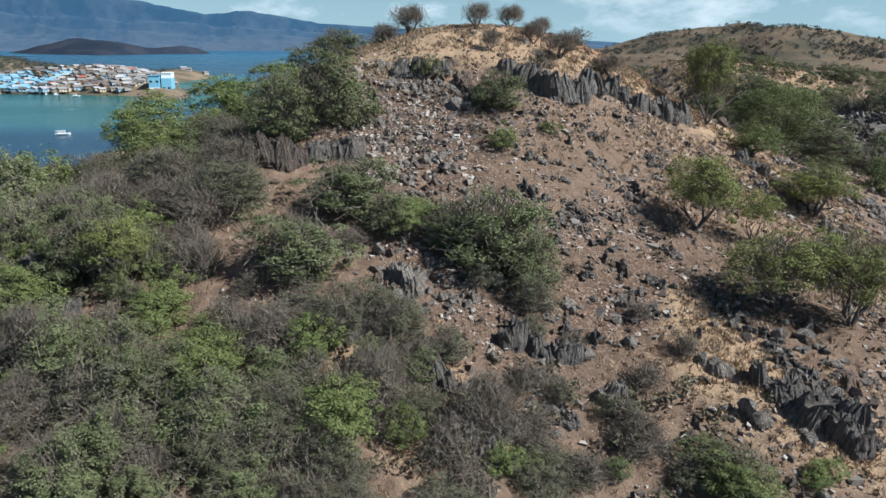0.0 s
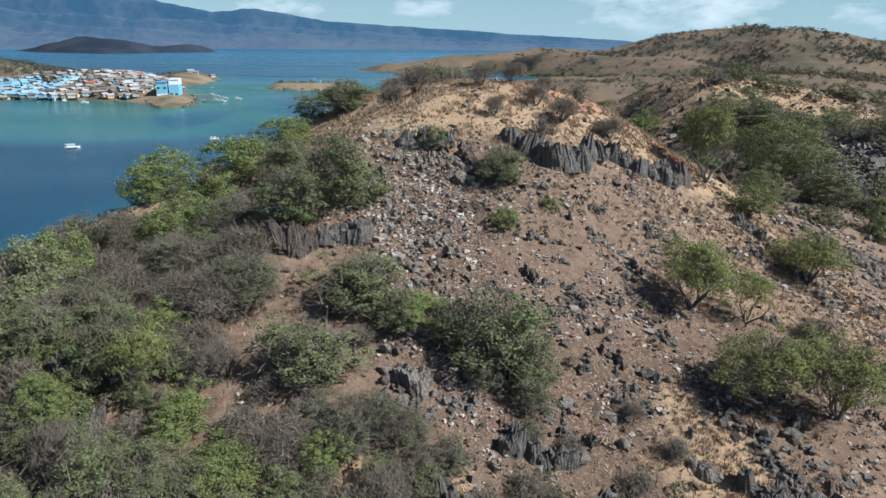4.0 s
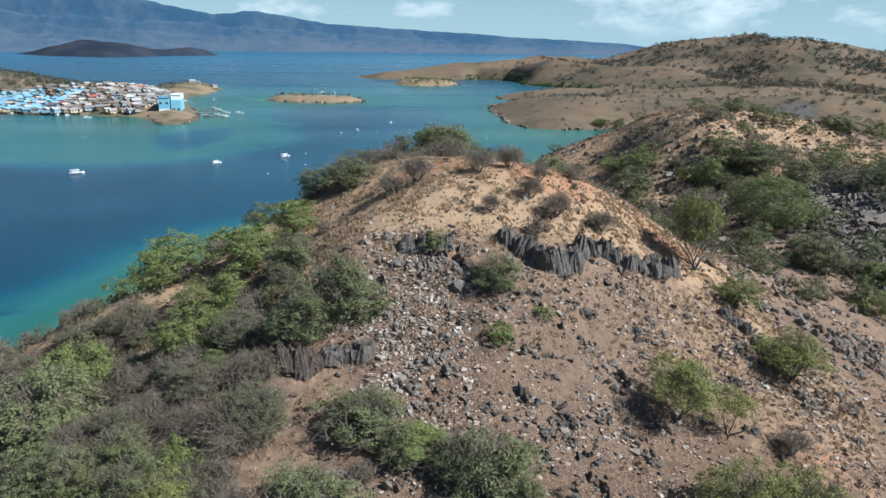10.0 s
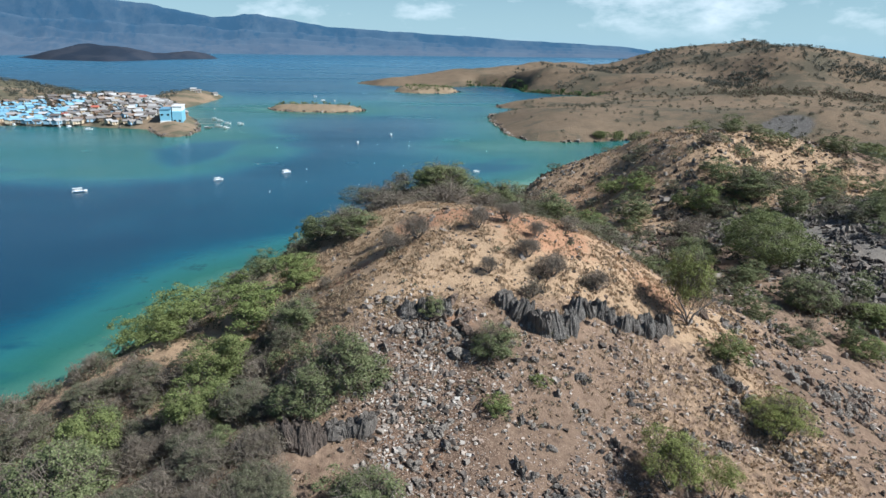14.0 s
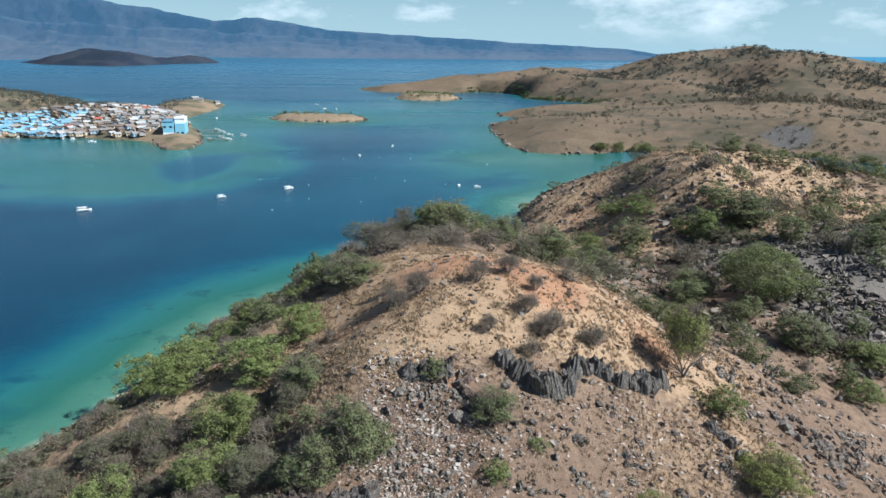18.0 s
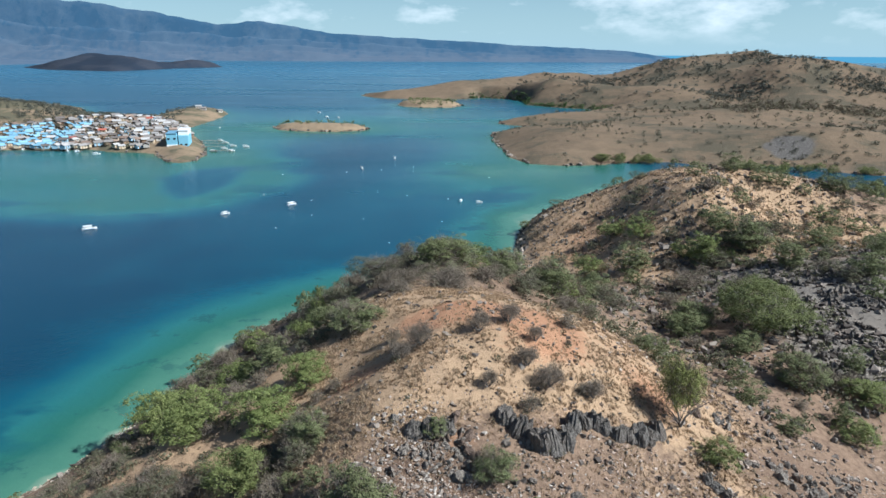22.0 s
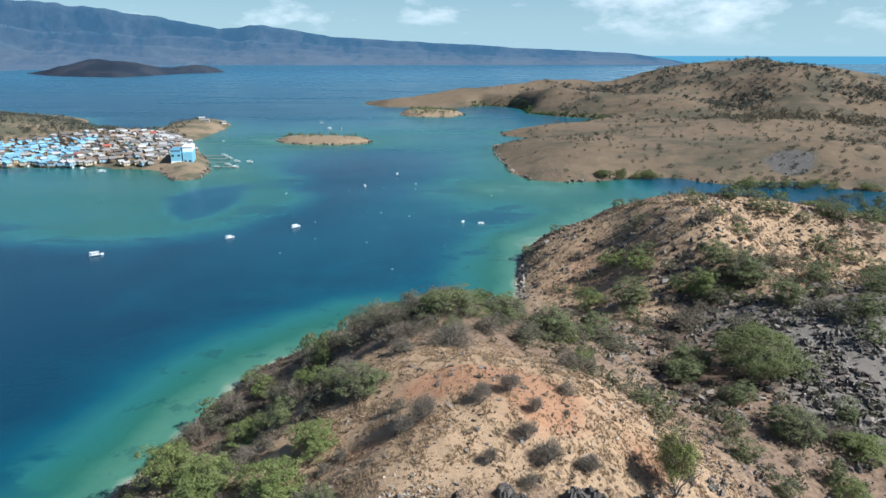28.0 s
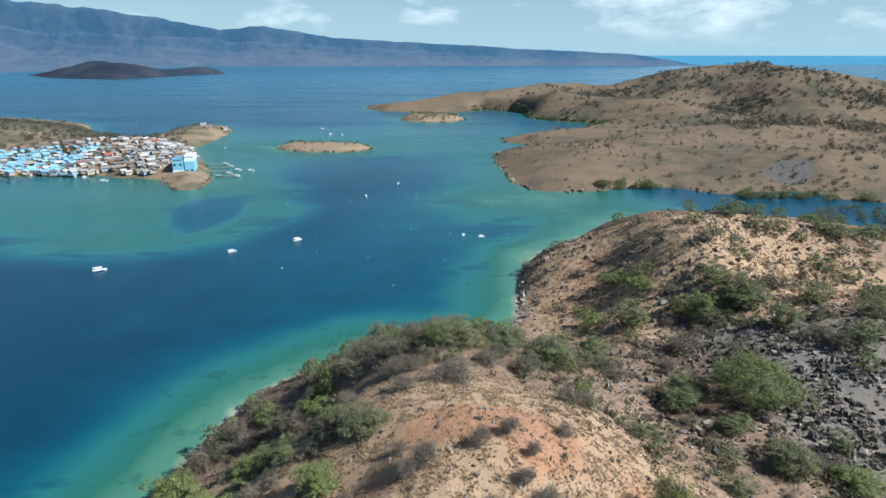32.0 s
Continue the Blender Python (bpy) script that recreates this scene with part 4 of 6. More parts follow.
SADDLE = [
    ("K", 71.5, 141.0, 19.0, 9.4), ("G", 55.3, 141.0, 10.2, 4.0), ("G", 41.4, 173.2, 11.3, 4.5), ("G", 24.2, 147.2, 13.1, 5.2),
    ("S", 17.5, 136.2, 9.1, 3.8), ("D", 23.8, 119.7, 5.7, 2.4), ("S", 41.2, 159.1, 8.0, 3.4), ("S", 42.9, 152.7, 6.0, 2.5),
    ("L", 49.3, 214.0, 9.0, 3.9), ("G", 59.7, 200.8, 14.1, 5.6), ("L", 62.3, 240.6, 10.1, 4.4), ("L", 67.5, 223.3, 10.5, 4.5),
    ("G", 72.1, 230.7, 7.4, 2.9), ("S", 77.7, 258.6, 7.7, 3.3), ("S", 74.1, 256.4, 6.6, 2.8), ("S", 50.8, 294.9, 6.3, 2.7),
    ("G", 91.2, 346.2, 7.8, 3.2), ("S", 72.4, 293.2, 5.0, 2.1), ("G", 37.0, 292.7, 5.4, 2.1), ("S", 81.7, 279.0, 7.0, 3.0),
    ("L", 75.9, 202.8, 8.5, 3.6), ("L", 82.4, 198.2, 11.7, 5.1), ("G", 89.2, 211.2, 13.3, 5.3), ("G", 95.4, 199.8, 16.1, 6.4),
    ("S", 111.8, 214.8, 10.4, 4.4), ("G", 104.2, 229.9, 6.2, 2.5), ("D", 109.7, 232.5, 5.5, 2.3), ("G", 99.0, 182.2, 12.8, 5.2),
    ("G", 117.9, 201.6, 11.6, 4.7), ("G", 142.4, 243.9, 10.0, 4.0), ("G", 151.3, 237.8, 8.7, 3.5), ("G", 143.2, 261.0, 5.9, 2.4),
    ("G", 98.7, 259.3, 8.1, 3.2), ("G", 118.5, 275.1, 12.3, 4.9), ("G", 130.5, 279.4, 6.2, 2.5), ("G", 128.1, 265.4, 9.5, 3.8),
    ("G", 135.4, 263.9, 8.3, 3.2), ("G", 147.0, 217.2, 11.3, 4.5), ("G", 109.9, 163.2, 10.6, 4.2), ("S", 104.6, 163.3, 7.2, 3.0),
    ("S", 102.9, 171.7, 7.6, 3.2), ("D", 61.9, 170.6, 5.4, 2.2), ("D", 69.6, 180.2, 11.2, 4.7), ("D", 59.9, 185.3, 5.8, 2.5),
    ("D", 93.8, 233.7, 8.3, 3.5), ("S", 82.8, 193.8, 9.6, 4.1), ("S", 75.5, 215.8, 5.9, 2.5), ("S", 42.3, 235.0, 6.2, 2.6),
    ("G", 126.1, 182.8, 9.6, 3.8), ("S", 154.8, 252.9, 7.6, 3.2), ("S", 168.7, 257.2, 7.7, 3.3), ("G", 160.9, 264.9, 11.8, 4.8),
    ("G", 173.0, 267.4, 9.6, 3.8), ("G", 155.1, 268.2, 7.3, 2.9), ("D", 53.8, 259.2, 6.2, 2.6), ("D", 39.5, 268.5, 5.4, 2.2),
    ("D", 77.4, 189.5, 5.8, 2.5), ("S", 55.8, 237.5, 5.2, 2.2), ("S", 109.8, 201.8, 5.5, 2.3), ("S", 165.5, 246.8, 6.3, 2.7),
    ("D", 120.3, 249.4, 5.0, 2.1),   ("L", 70.7, 99.8, 6.5, 2.8),
    ("L", 80.6, 112.2, 9.8, 2.6), ("G", 68.0, 114.9, 11.0, 4.4), ("G", 63.8, 128.6, 7.9, 3.1), ("G", 59.2, 147.9, 11.4, 4.5),
    ("D", 54.3, 132.8, 5.2, 2.2), ("D", 75.2, 117.4, 6.4, 2.7), 
]
CREST = [
    ("S", -14.6, 140.6, 11.2, 3.8), ("D", 1.0, 118.5, 10.0, 3.3), ("G", -0.2, 138.4, 13.1, 4.1), 
    ("G", 14.2, 148.1, 11.6, 3.7),   
     ("D", -7.4, 128.9, 6.6, 2.2), ("D", -8.2, 114.0, 6.5, 2.2), ("S", -4.5, 132.2, 6.6, 2.2),
    ("D", 8.6, 133.8, 7.5, 2.5), ("D", -19.2, 117.4, 6.7, 2.2),
]
NORTH_SIDE = [
    ("L", 14.5, 158.9, 9.5, 3.5), ("L", 0.5, 140.6, 10.5, 3.8), ("G", -18.4, 196.4, 14.8, 5.4), ("D", -22.6, 159.4, 9.5, 4.0),
    ("D", -10.8, 127.7, 7.5, 3.2), ("D", -33.0, 132.0, 7.6, 3.1), ("D", -44.6, 127.3, 5.3, 2.4), ("L", -54.1, 163.9, 3.9, 2.1),
]
PLANTS = HILL_FRONT + HILL_TOP + LEFT_SLOPE + FOREGROUND + FOREGROUND_MORE + SADDLE + CREST + NORTH_SIDE
for row in PLANTS:
    plant(*row)
TAKEN = [(r[1], r[2], r[3]) for r in PLANTS]


def thicket(x, y):
    """How closely scrub covers the ground, from 0 to 1."""
    d = shore_distance(x, y, COAST)
    left = np.clip((-11 - x - 0.06 * (y - 60)) / 8, 0, 1) * np.clip((118 - y) / 10 + (x < -25) * 4, 0, 1) * np.clip(1 - (y - 72) / 20, 0.4, 1)
    low = np.clip((40 - y) / 8, 0, 1) * np.clip((2 - x) / 9, 0.28, 1) * np.clip((22 - x) / 8, 0, 1)
    north = np.clip((y - 122) / 12, 0, 1) * np.clip((30 - x) / 12, 0, 1)
    gully = bell(x, y, 45, 140, 16, 22) + bell(x, y, 72, 115, 16, 12) + 0.75 * bell(x, y, 85, 185, 30, 22) + 0.4 * bell(x, y, 120, 200, 40, 50)
    inlet = 0.8 * np.clip((x - 140) / 30, 0, 1) * np.clip((y - 230) / 40, 0, 1)
    right = 0.35 * np.clip((x - 75) / 15, 0, 1)
    path = bell(x, y, -13.0, 42, 2.0, 6) + bell(x, y, -9, 50.5, 4, 1.6) + bell(x, y, -16, 93, 8, 2.2)
    return np.clip(np.maximum.reduce([left, low, north, gully, inlet, right]) - 1.3 * path, 0, 1) * (d > 2.5)


def sow(count, x0, x1, y0, y1, gap, kinds, sizes, seed):
    """Scatters scrub where the thicket allows, never closer than gap."""
    rnd, done = random.Random(seed), 0
    for k in range(count * 30):
        x, y = rnd.uniform(x0, x1), rnd.uniform(y0, y1)
        if rnd.random() > thicket(np.array([x]), np.array([y]))[0]:
            continue
        w = rnd.uniform(*sizes)
        if any((x - a) ** 2 + (y - b) ** 2 < (gap * (w + c) / 2) ** 2 for a, b, c in TAKEN):
            continue
        TAKEN.append((x, y, w))
        plant(rnd.choice(kinds), x, y, w, w * rnd.uniform(0.42, 0.66), group="scrub on the slope")
        done += 1
        if done == count:
            break


sow(150, -36, 22, 24, 45, 0.34, "DDSSSGGL", (1.8, 4.2), 1)
sow(130, -62, -9, 42, 78, 0.36, "DDDSSSG", (1.8, 4.2), 2)
sow(60, -72, -12, 78, 125, 0.55, "DDDSSG", (1.4, 3.4), 6)
sow(90, -62, 32, 118, 225, 0.4, "DDSSGGL", (3.0, 6.5), 3)
sow(95, 30, 175, 90, 250, 0.5, "DSSSGGG", (2.8, 6.2), 4)
sow(40, 110, 260, 230, 410, 0.6, "GGSDL", (6.0, 10.0), 5)

# ---- rocks ----


def boulder(seed, tall=0.8, flute=0.0, rough=0.12, cuts=9, fine=2):
    """A weathered angular block, about one across, with grooves down its sides."""
    rnd = random.Random(seed)
    bm = bmesh.new()
    bmesh.ops.create_icosphere(bm, subdivisions=fine, radius=0.5)
    off = Vector((seed * 3.1, seed * 1.7, seed * 0.9))
    planes = []
    for k in range(cuts):
        n = Vector((rnd.gauss(0, 1), rnd.gauss(0, 1), rnd.gauss(0.2, 0.7))).normalized()
        planes.append((n, rnd.uniform(0.24, 0.42)))
    for v in bm.verts:
        p = v.co.copy()
        for n, d in planes:
            over = p.dot(n) - d
            if over > 0:
                p -= n * over * 0.92
        a = math.atan2(p.y, p.x)
        ridge = abs(math.sin(a * 6 + noise.noise(Vector((a, p.z * 0.6, seed)) * 2.0) * 3))
        shape = 1 + rough * 1.5 * noise.noise(p * 3.0 + off) - rough * abs(noise.noise(p * 7.0 + off)) * 1.6 - flute * (1 - ridge) ** 1.5
        v.co = Vector((p.x * shape, p.y * shape, p.z * (shape if p.z < 0 else 1 + flute * 1.2 * noise.noise(Vector((p.x * 7, p.y * 7, seed))) + rough * noise.noise(p * 5 + off))))
        v.co.z *= tall if v.co.z > 0 else 0.5
    me = bpy.data.meshes.new("rock")
    bm.to_mesh(me)
    bm.free()
    return me


BOULDERS = []
for k in range(9):
    me = boulder(k + 1, (0.9, 1.3, 0.8, 1.5, 1.0, 0.8, 1.4, 0.9, 1.2)[k], (0.1, 0.25, 0.1, 0.35, 0.2, 0.05, 0.3, 0.2, 0.15)[k], 0.32)
    me.materials.append(M_ROCK if k % 3 else M_BROWNROCK)
    BOULDERS.append(me)
BLACK = []
for k in range(5):
    me = boulder(k + 21, (1.0, 1.3, 0.8, 1.5, 1.1)[k], (0.2, 0.3, 0.1, 0.35, 0.25)[k], 0.34, 10, 3)
    me.materials.append(M_CRAG)
    BLACK.append(me)


def put_rock(x, y, size, rnd, label="jagged dark-grey limestone rock on the slope", squash=1.0):
    z = float(ground_height(np.array([x]), np.array([y]))[0])
    ob = new("rock", rnd.choice(BOULDERS))
    ob.matrix_basis = Matrix.LocRotScale((x, y, z + 0.02 * size), Euler((rnd.gauss(0, 0.2), rnd.gauss(0, 0.2), rnd.uniform(0, 6.28))), (size, size * rnd.uniform(0.6, 1.0), size * rnd.uniform(0.6, 1.0) * squash))
    return tagged(ob, label, "rock", "rocks on the hillside")


def rocky(x, y):
    patch = np.clip(fbm(x, y, 5.0, 3, 77) * 3.2 + 0.45, 0.03, 1)
    return patch * np.clip(0.95 * bell(x, y, -3, 69, 7, 4) + 0.5 * stony(x, y) + 0.8 * bell(x, y, 3, 38, 12, 6) + 0.7 * bell(x, y, 30, 33, 8, 7) + 0.6 * bell(x, y, 45, 75, 14, 12) - 0.8 * grassy(x, y), 0.02, 1) * (1 - 0.6 * thicket(x, y))


def strew(count, x0, x1, y0, y1, sizes, seed, power=2.5):
    rnd, done = random.Random(seed), 0
    while done < count:
        x, y = rnd.uniform(x0, x1), rnd.uniform(y0, y1)
        if rnd.random() < rocky(np.array([x]), np.array([y]))[0]:
            put_rock(x, y, sizes[0] + (sizes[1] - sizes[0]) * rnd.random() ** power, rnd)
            done += 1


strew(130, -12, 50, 27, 78, (0.6, 1.9), 11, 1.5)
strew(40, -9, 30, 26, 42, (0.6, 1.7), 14, 1.6)
strew(60, -12, 8, 64, 77, (0.8, 2.4), 12)
strew(55, 30, 85, 65, 125, (0.9, 2.4), 13, 1.6)
strew(12, 30, 130, 170, 300, (1.0, 2.6), 15)


def rock_spread(label, count, area, sizes, seed, blocks, weight=rocky, material=M_ROCK):
    """Many small jagged rocks that nobody could count, as one spread."""
    rg = np.random.default_rng(seed)
    x0, x1, y0, y1 = area
    x, y = rg.uniform(x0, x1, count * 20), rg.uniform(y0, y1, count * 20)
    ok = np.flatnonzero(rg.random(len(x)) < weight(x, y))[:count]
    x, y = x[ok], y[ok]
    z = ground_height(x, y)
    verts, faces, start = [], [], 0
    shapes = [(np.array([tuple(v.co) for v in me.vertices]), np.array([tuple(p.vertices) for p in me.polygons])) for me in blocks]
    for px, py, pz in zip(x, y, z):
        v, f = shapes[rg.integers(len(shapes))]
        a, size = rg.uniform(0, 2 * np.pi), sizes[0] + (sizes[1] - sizes[0]) * rg.random() ** 2.5
        w = v * (size * rg.uniform(0.65, 1.2, 3))
        w = np.stack([w[:, 0] * np.cos(a) - w[:, 1] * np.sin(a) + px, w[:, 0] * np.sin(a) + w[:, 1] * np.cos(a) + py, w[:, 2] + pz + 0.05 * size], 1)
        verts.append(w)
        faces.append(f + start)
        start += len(w)
    ob = new("rocks", mesh_of("rocks", np.concatenate(verts), np.concatenate(faces), material, False))
    tagged(ob, label, "rocks", kind="stuff")


rock_spread("small jagged grey rocks all over the slope", 520, (-12, 50, 27, 80), (0.35, 1.1), 31, BOULDERS)
rock_spread("small dark rocks over the stony shoulder", 420, (30, 90, 62, 130), (0.4, 1.5), 32, BOULDERS)
rock_spread("dark rocks strewn between the bushes of the second hill", 620, (30, 165, 165, 320), (0.5, 2.4), 33, BOULDERS,
            lambda x, y: np.clip(fbm(x, y, 18, 3, 89) * 3 + 0.3, 0.04, 1) * (shore_distance(x, y, COAST) > 1), M_CRAG)
rock_spread("black broken rocks in the saddle", 420, (62, 120, 105, 215), (0.7, 2.8), 34, BOULDERS,
            lambda x, y: np.clip(fbm(x, y, 12, 3, 87) * 3 + 0.3, 0.04, 1) * np.clip(bell(x, y, 88, 165, 14, 24) + bell(x, y, 92, 130, 12, 14), 0, 1), M_CRAG)


def rock_cluster(x, y, reach, count, sizes, rnd, label, blocks=BOULDERS):
    """Several jagged rocks that break out of the ground together."""
    root = new("rock_cluster")
    root.location = (x, y, float(ground_height(np.array([x]), np.array([y]))[0]))
    tagged(root, label, "rocks", "rock clusters on the hillside")
    for k in range(count):
        a, r = rnd.uniform(0, 6.28), reach * math.sqrt(rnd.random())
        px, py = x + math.cos(a) * r, y + math.sin(a) * r * 0.7
        pz = float(ground_height(np.array([px]), np.array([py]))[0])
        s = rnd.uniform(*sizes) * (1.25 - 0.5 * r / reach)
        part("rock", rnd.choice(blocks), root, place=Matrix.LocRotScale(Vector((px, py, pz)) - root.location, Euler((rnd.gauss(0, 0.25), rnd.gauss(0, 0.25), rnd.uniform(0, 6.28))), (s, s * rnd.uniform(0.6, 1.0), s * rnd.uniform(0.6, 1.1))))


def cluster_field(count, x0, x1, y0, y1, reach, sizes, seed, label):
    rnd, done = random.Random(seed), 0
    while done < count:
        x, y = rnd.uniform(x0, x1), rnd.uniform(y0, y1)
        if rnd.random() < rocky(np.array([x]), np.array([y]))[0]:
            rock_cluster(x, y, rnd.uniform(*reach), rnd.randint(5, 9), sizes, rnd, label)
            done += 1


cluster_field(60, -8, 48, 42, 78, (0.8, 1.9), (0.5, 1.3), 16, "cluster of jagged grey rocks in the scree")
cluster_field(22, -10, 30, 27, 42, (0.7, 1.6), (0.5, 1.2), 17, "cluster of dark broken rocks low on the slope")
cluster_field(34, 32, 85, 62, 125, (1.2, 2.8), (0.7, 1.9), 18, "cluster of dark jagged rocks on the stony shoulder")
cluster_field(26, 92, 150, 100, 180, (2.5, 5.0), (1.4, 3.6), 19, "heap of black rocks in the grey rock field")
cluster_field(22, 45, 130, 165, 270, (2.0, 4.0), (1.0, 2.4), 20, "cluster of dark rocks on the second hill")

rnd = random.Random(23)
for x, y in [(80, 144), (80, 134), (82, 128), (84, 122), (87, 119), (87, 140), (91, 135), (93, 131), (104, 185), (103, 170), (99, 156), (114, 193), (80, 196), (79, 180), (81, 169), (82, 218), (74, 254), (81, 229), (48, 255), (45, 271), (69, 251), (90, 233), (76, 108), (77, 178), (72, 174), (79, 187), (90, 192), (93, 155), (96, 151), (94, 165), (88, 157), (111, 176), (112, 190), (83, 208), (74, 209), (102, 147), (84, 141), (88, 133)]:
    rock_cluster(x, y, 4.2, 9, (1.2, 3.0), rnd, "field of black broken rocks between the bushes", BLACK)
for x, y in [(46, 114), (50, 111), (52, 105), (56, 104), (60, 100), (43, 118), (38, 96), (44, 92), (42, 90), (48, 107), (57, 102), (61, 95), (50, 92), (61, 113)]:
    rock_cluster(x, y, 2.2, 7, (0.8, 1.7), rnd, "line of dark rocks down the shoulder", BLACK)
for x, y in [(19.6, 45.6), (20.4, 43.2), (21.0, 41.4), (22.0, 39.8), (22.8, 38.3), (23.4, 37.0), (24.0, 35.4), (24.8, 33.8), (26.0, 32.6), (28.4, 31.6)]:
    rock_cluster(x, y, 1.5, 8, (0.6, 1.5), rnd, "band of black broken rocks below the green trees", BLACK)
for x, y in [(-2.7, 40.9), (-1.7, 39.8), (-4.1, 36.6), (-7.4, 32.4), (-0.4, 35.9), (2.8, 33.7), (4.7, 38.0), (10.9, 35.2), (10.3, 38.8), (15.6, 45.8), (-23.2, 37.3), (7.6, 33.0), (8.6, 39.6)]:
    rock_cluster(x, y, 0.9, 6, (0.6, 1.4), rnd, "knot of dark fluted rocks among dry twigs", BLACK)
for x, y in [(11.5, 53.0), (10.5, 45.8), (8.0, 59.5), (8.4, 54.1), (11.7, 52.6), (15.2, 54.5), (18.6, 60.2), (27.4, 64.1), (31.8, 64.2), (30.5, 57.1), (53.4, 82.4), (42.7, 59.6), (4.3, 52.5), (13.6, 49.5), (19.0, 51.0), (21.5, 66.5), (16.0, 67.0), (2.0, 62.0), (35.0, 70.0), (46.0, 66.0)]:
    rock_cluster(x, y, 1.1, 5, (0.7, 1.7), rnd, "dark weathered rocks standing out of the scree", BLACK)


def fluted_slab(seed, material):
    """A standing blade of limestone, one wide, deep and high, with rain-cut grooves and a ragged top."""
    rnd = random.Random(seed)
    around, levels = 46, 8
    verts, faces = [], []
    grooves = [rnd.uniform(-0.10, 0.03) if k % 3 == rnd.randrange(3) else rnd.uniform(-0.03, 0.07) for k in range(around)]
    spikes = [0.80 + 0.30 * noise.noise(Vector((math.cos(k * 0.137) * 1.3, math.sin(k * 0.137) * 1.3, seed * 2.3))) + rnd.uniform(-0.07, 0.05) for k in range(around)]
    for j in range(levels):
        h = j / (levels - 1)
        for k in range(around):
            a = 2 * math.pi * k / around
            c, d = math.cos(a), math.sin(a)
            r = 0.5 / (abs(c) ** 2.5 + abs(d) ** 2.5) ** (1 / 2.5)
            wear = 0.16 * noise.noise(Vector((c * 1.6, d * 1.6, h * 2.2 + seed))) + 0.12 * noise.noise(Vector((c * 4, d * 4, h * 5.0 + seed)))
            r *= (1.08 - 0.42 * h ** 2.2) * (1 + grooves[k] * (0.5 + 0.9 * h) + wear)
            verts.append((c * r, d * r, -0.35 + h * (0.35 + spikes[k])))
    for j in range(levels - 1):
        for k in range(around):
            a, b = j * around + k, j * around + (k + 1) % around
            faces.append((a, b, b + around, a + around))
    top = (levels - 1) * around
    verts.append((0, 0, 0.62))
    mid = len(verts) - 1
    for k in range(0, around, 1):
        faces.append((top + k, top + (k + 1) % around, mid, mid))
    me = bpy.data.meshes.new("slab")
    me.from_pydata(verts, [], [f if f[2] != f[3] else f[:3] for f in faces])
    me.materials.append(material)
    return me


def crag(name, label, spine, material, high, depth, seed, count):
    """A low wall of fluted slabs that leans out of the slope along a line."""
    rnd = random.Random(seed)
    x0, y0 = spine[0]
    root = new(name)
    root.location = (x0, y0, float(ground_height(np.array([x0]), np.array([y0]))[0]))
    tagged(root, label, "rock outcrop")
    length = sum(math.dist(a, b) for a, b in zip(spine, spine[1:]))
    for k in range(count):
        s = (k + 0.5) / count * length + rnd.uniform(-0.2, 0.2)
        for a, b in zip(spine, spine[1:]):
            d = math.dist(a, b)
            if s <= d or b == spine[-1]:
                break
            s -= d
        t = s / d
        x, y = a[0] + (b[0] - a[0]) * t, a[1] + (b[1] - a[1]) * t + rnd.uniform(-0.3, 0.3)
        z = float(ground_height(np.array([x]), np.array([y]))[0])
        key = (material.name, k % 6)
        if key not in MESHES:
            MESHES[key] = fluted_slab(k % 6 * 7 + len(material.name), material)
        w = max(length / count * rnd.uniform(0.9, 2.2), 0.7 * high * rnd.uniform(0.7, 1.3))
        part("slab", MESHES[key], root, place=Matrix.LocRotScale(Vector((x, y, z - 0.1)) - root.location, Euler((rnd.gauss(0.05, 0.15), rnd.gauss(0, 0.14), rnd.uniform(-0.9, 0.9))), (w, depth * rnd.uniform(0.7, 1.2), high * rnd.uniform(0.45, 1.15))))
    return root


crag("rock_crag", "black fluted limestone crag below the grassy summit", [(7.6, 75.6), (8.8, 73.8), (10.9, 72.2), (13.6, 72.5), (16.2, 73.6)], M_CRAG, 2.7, 2.8, 31, 10)
crag("rock_crag", "black fluted limestone wall at the edge of the dry grass", [(16.3, 75.6), (19.7, 77.4), (22.0, 76.8), (24.8, 77.5), (27.6, 79.2), (30.0, 80.4)], M_CRAG, 2.2, 2.5, 32, 13)
crag("rock_outcrop", "rust-streaked overhanging rock outcrop beside the path", [(-14.6, 55.0), (-11.0, 55.9)], M_RUSTCRAG, 2.7, 3.2, 33, 5)
rock_cluster(-12.6, 55.8, 1.8, 6, (1.6, 2.9), random.Random(61), "heap of dark blocks forming a shaded overhang", BLACK)
put_rock(-12.7, 52.0, 1.1, random.Random(4), "pale rounded boulder below the rock overhang")
crag("rock_outcrop", "grey fluted rock outcrop under the green shrub", [(-10.6, 56.2), (-6.4, 57.0)], M_CRAG, 2.2, 2.2, 34, 4)
crag("rock_outcrop", "dark jagged outcrop in the scree", [(-4.2, 71.6), (-1.2, 72.0), (1.2, 72.2)], M_CRAG, 1.9, 1.5, 35, 9)
crag("rock_outcrop", "dark jagged rocks above the steep foot of the slope", [(-2.6, 41.4), (-1.2, 40.6)], M_ROCK, 1.8, 1.5, 36, 3)
crag("rock_outcrop", "dark rock ledge under the olive shrub", [(4.0, 37.6), (8.6, 37.4)], M_CRAG, 1.6, 1.4, 37, 6)
crag("rock_outcrop", "black jagged rocks among the scrub", [(-26.6, 41.8), (-24.4, 41.0)], M_CRAG, 2.2, 1.6, 38, 4)
crag("rock_outcrop", "grey fluted rocks below the dry grass ledge", [(0.0, 30.8), (3.5, 30.2)], M_ROCK, 2.0, 1.4, 39, 4)
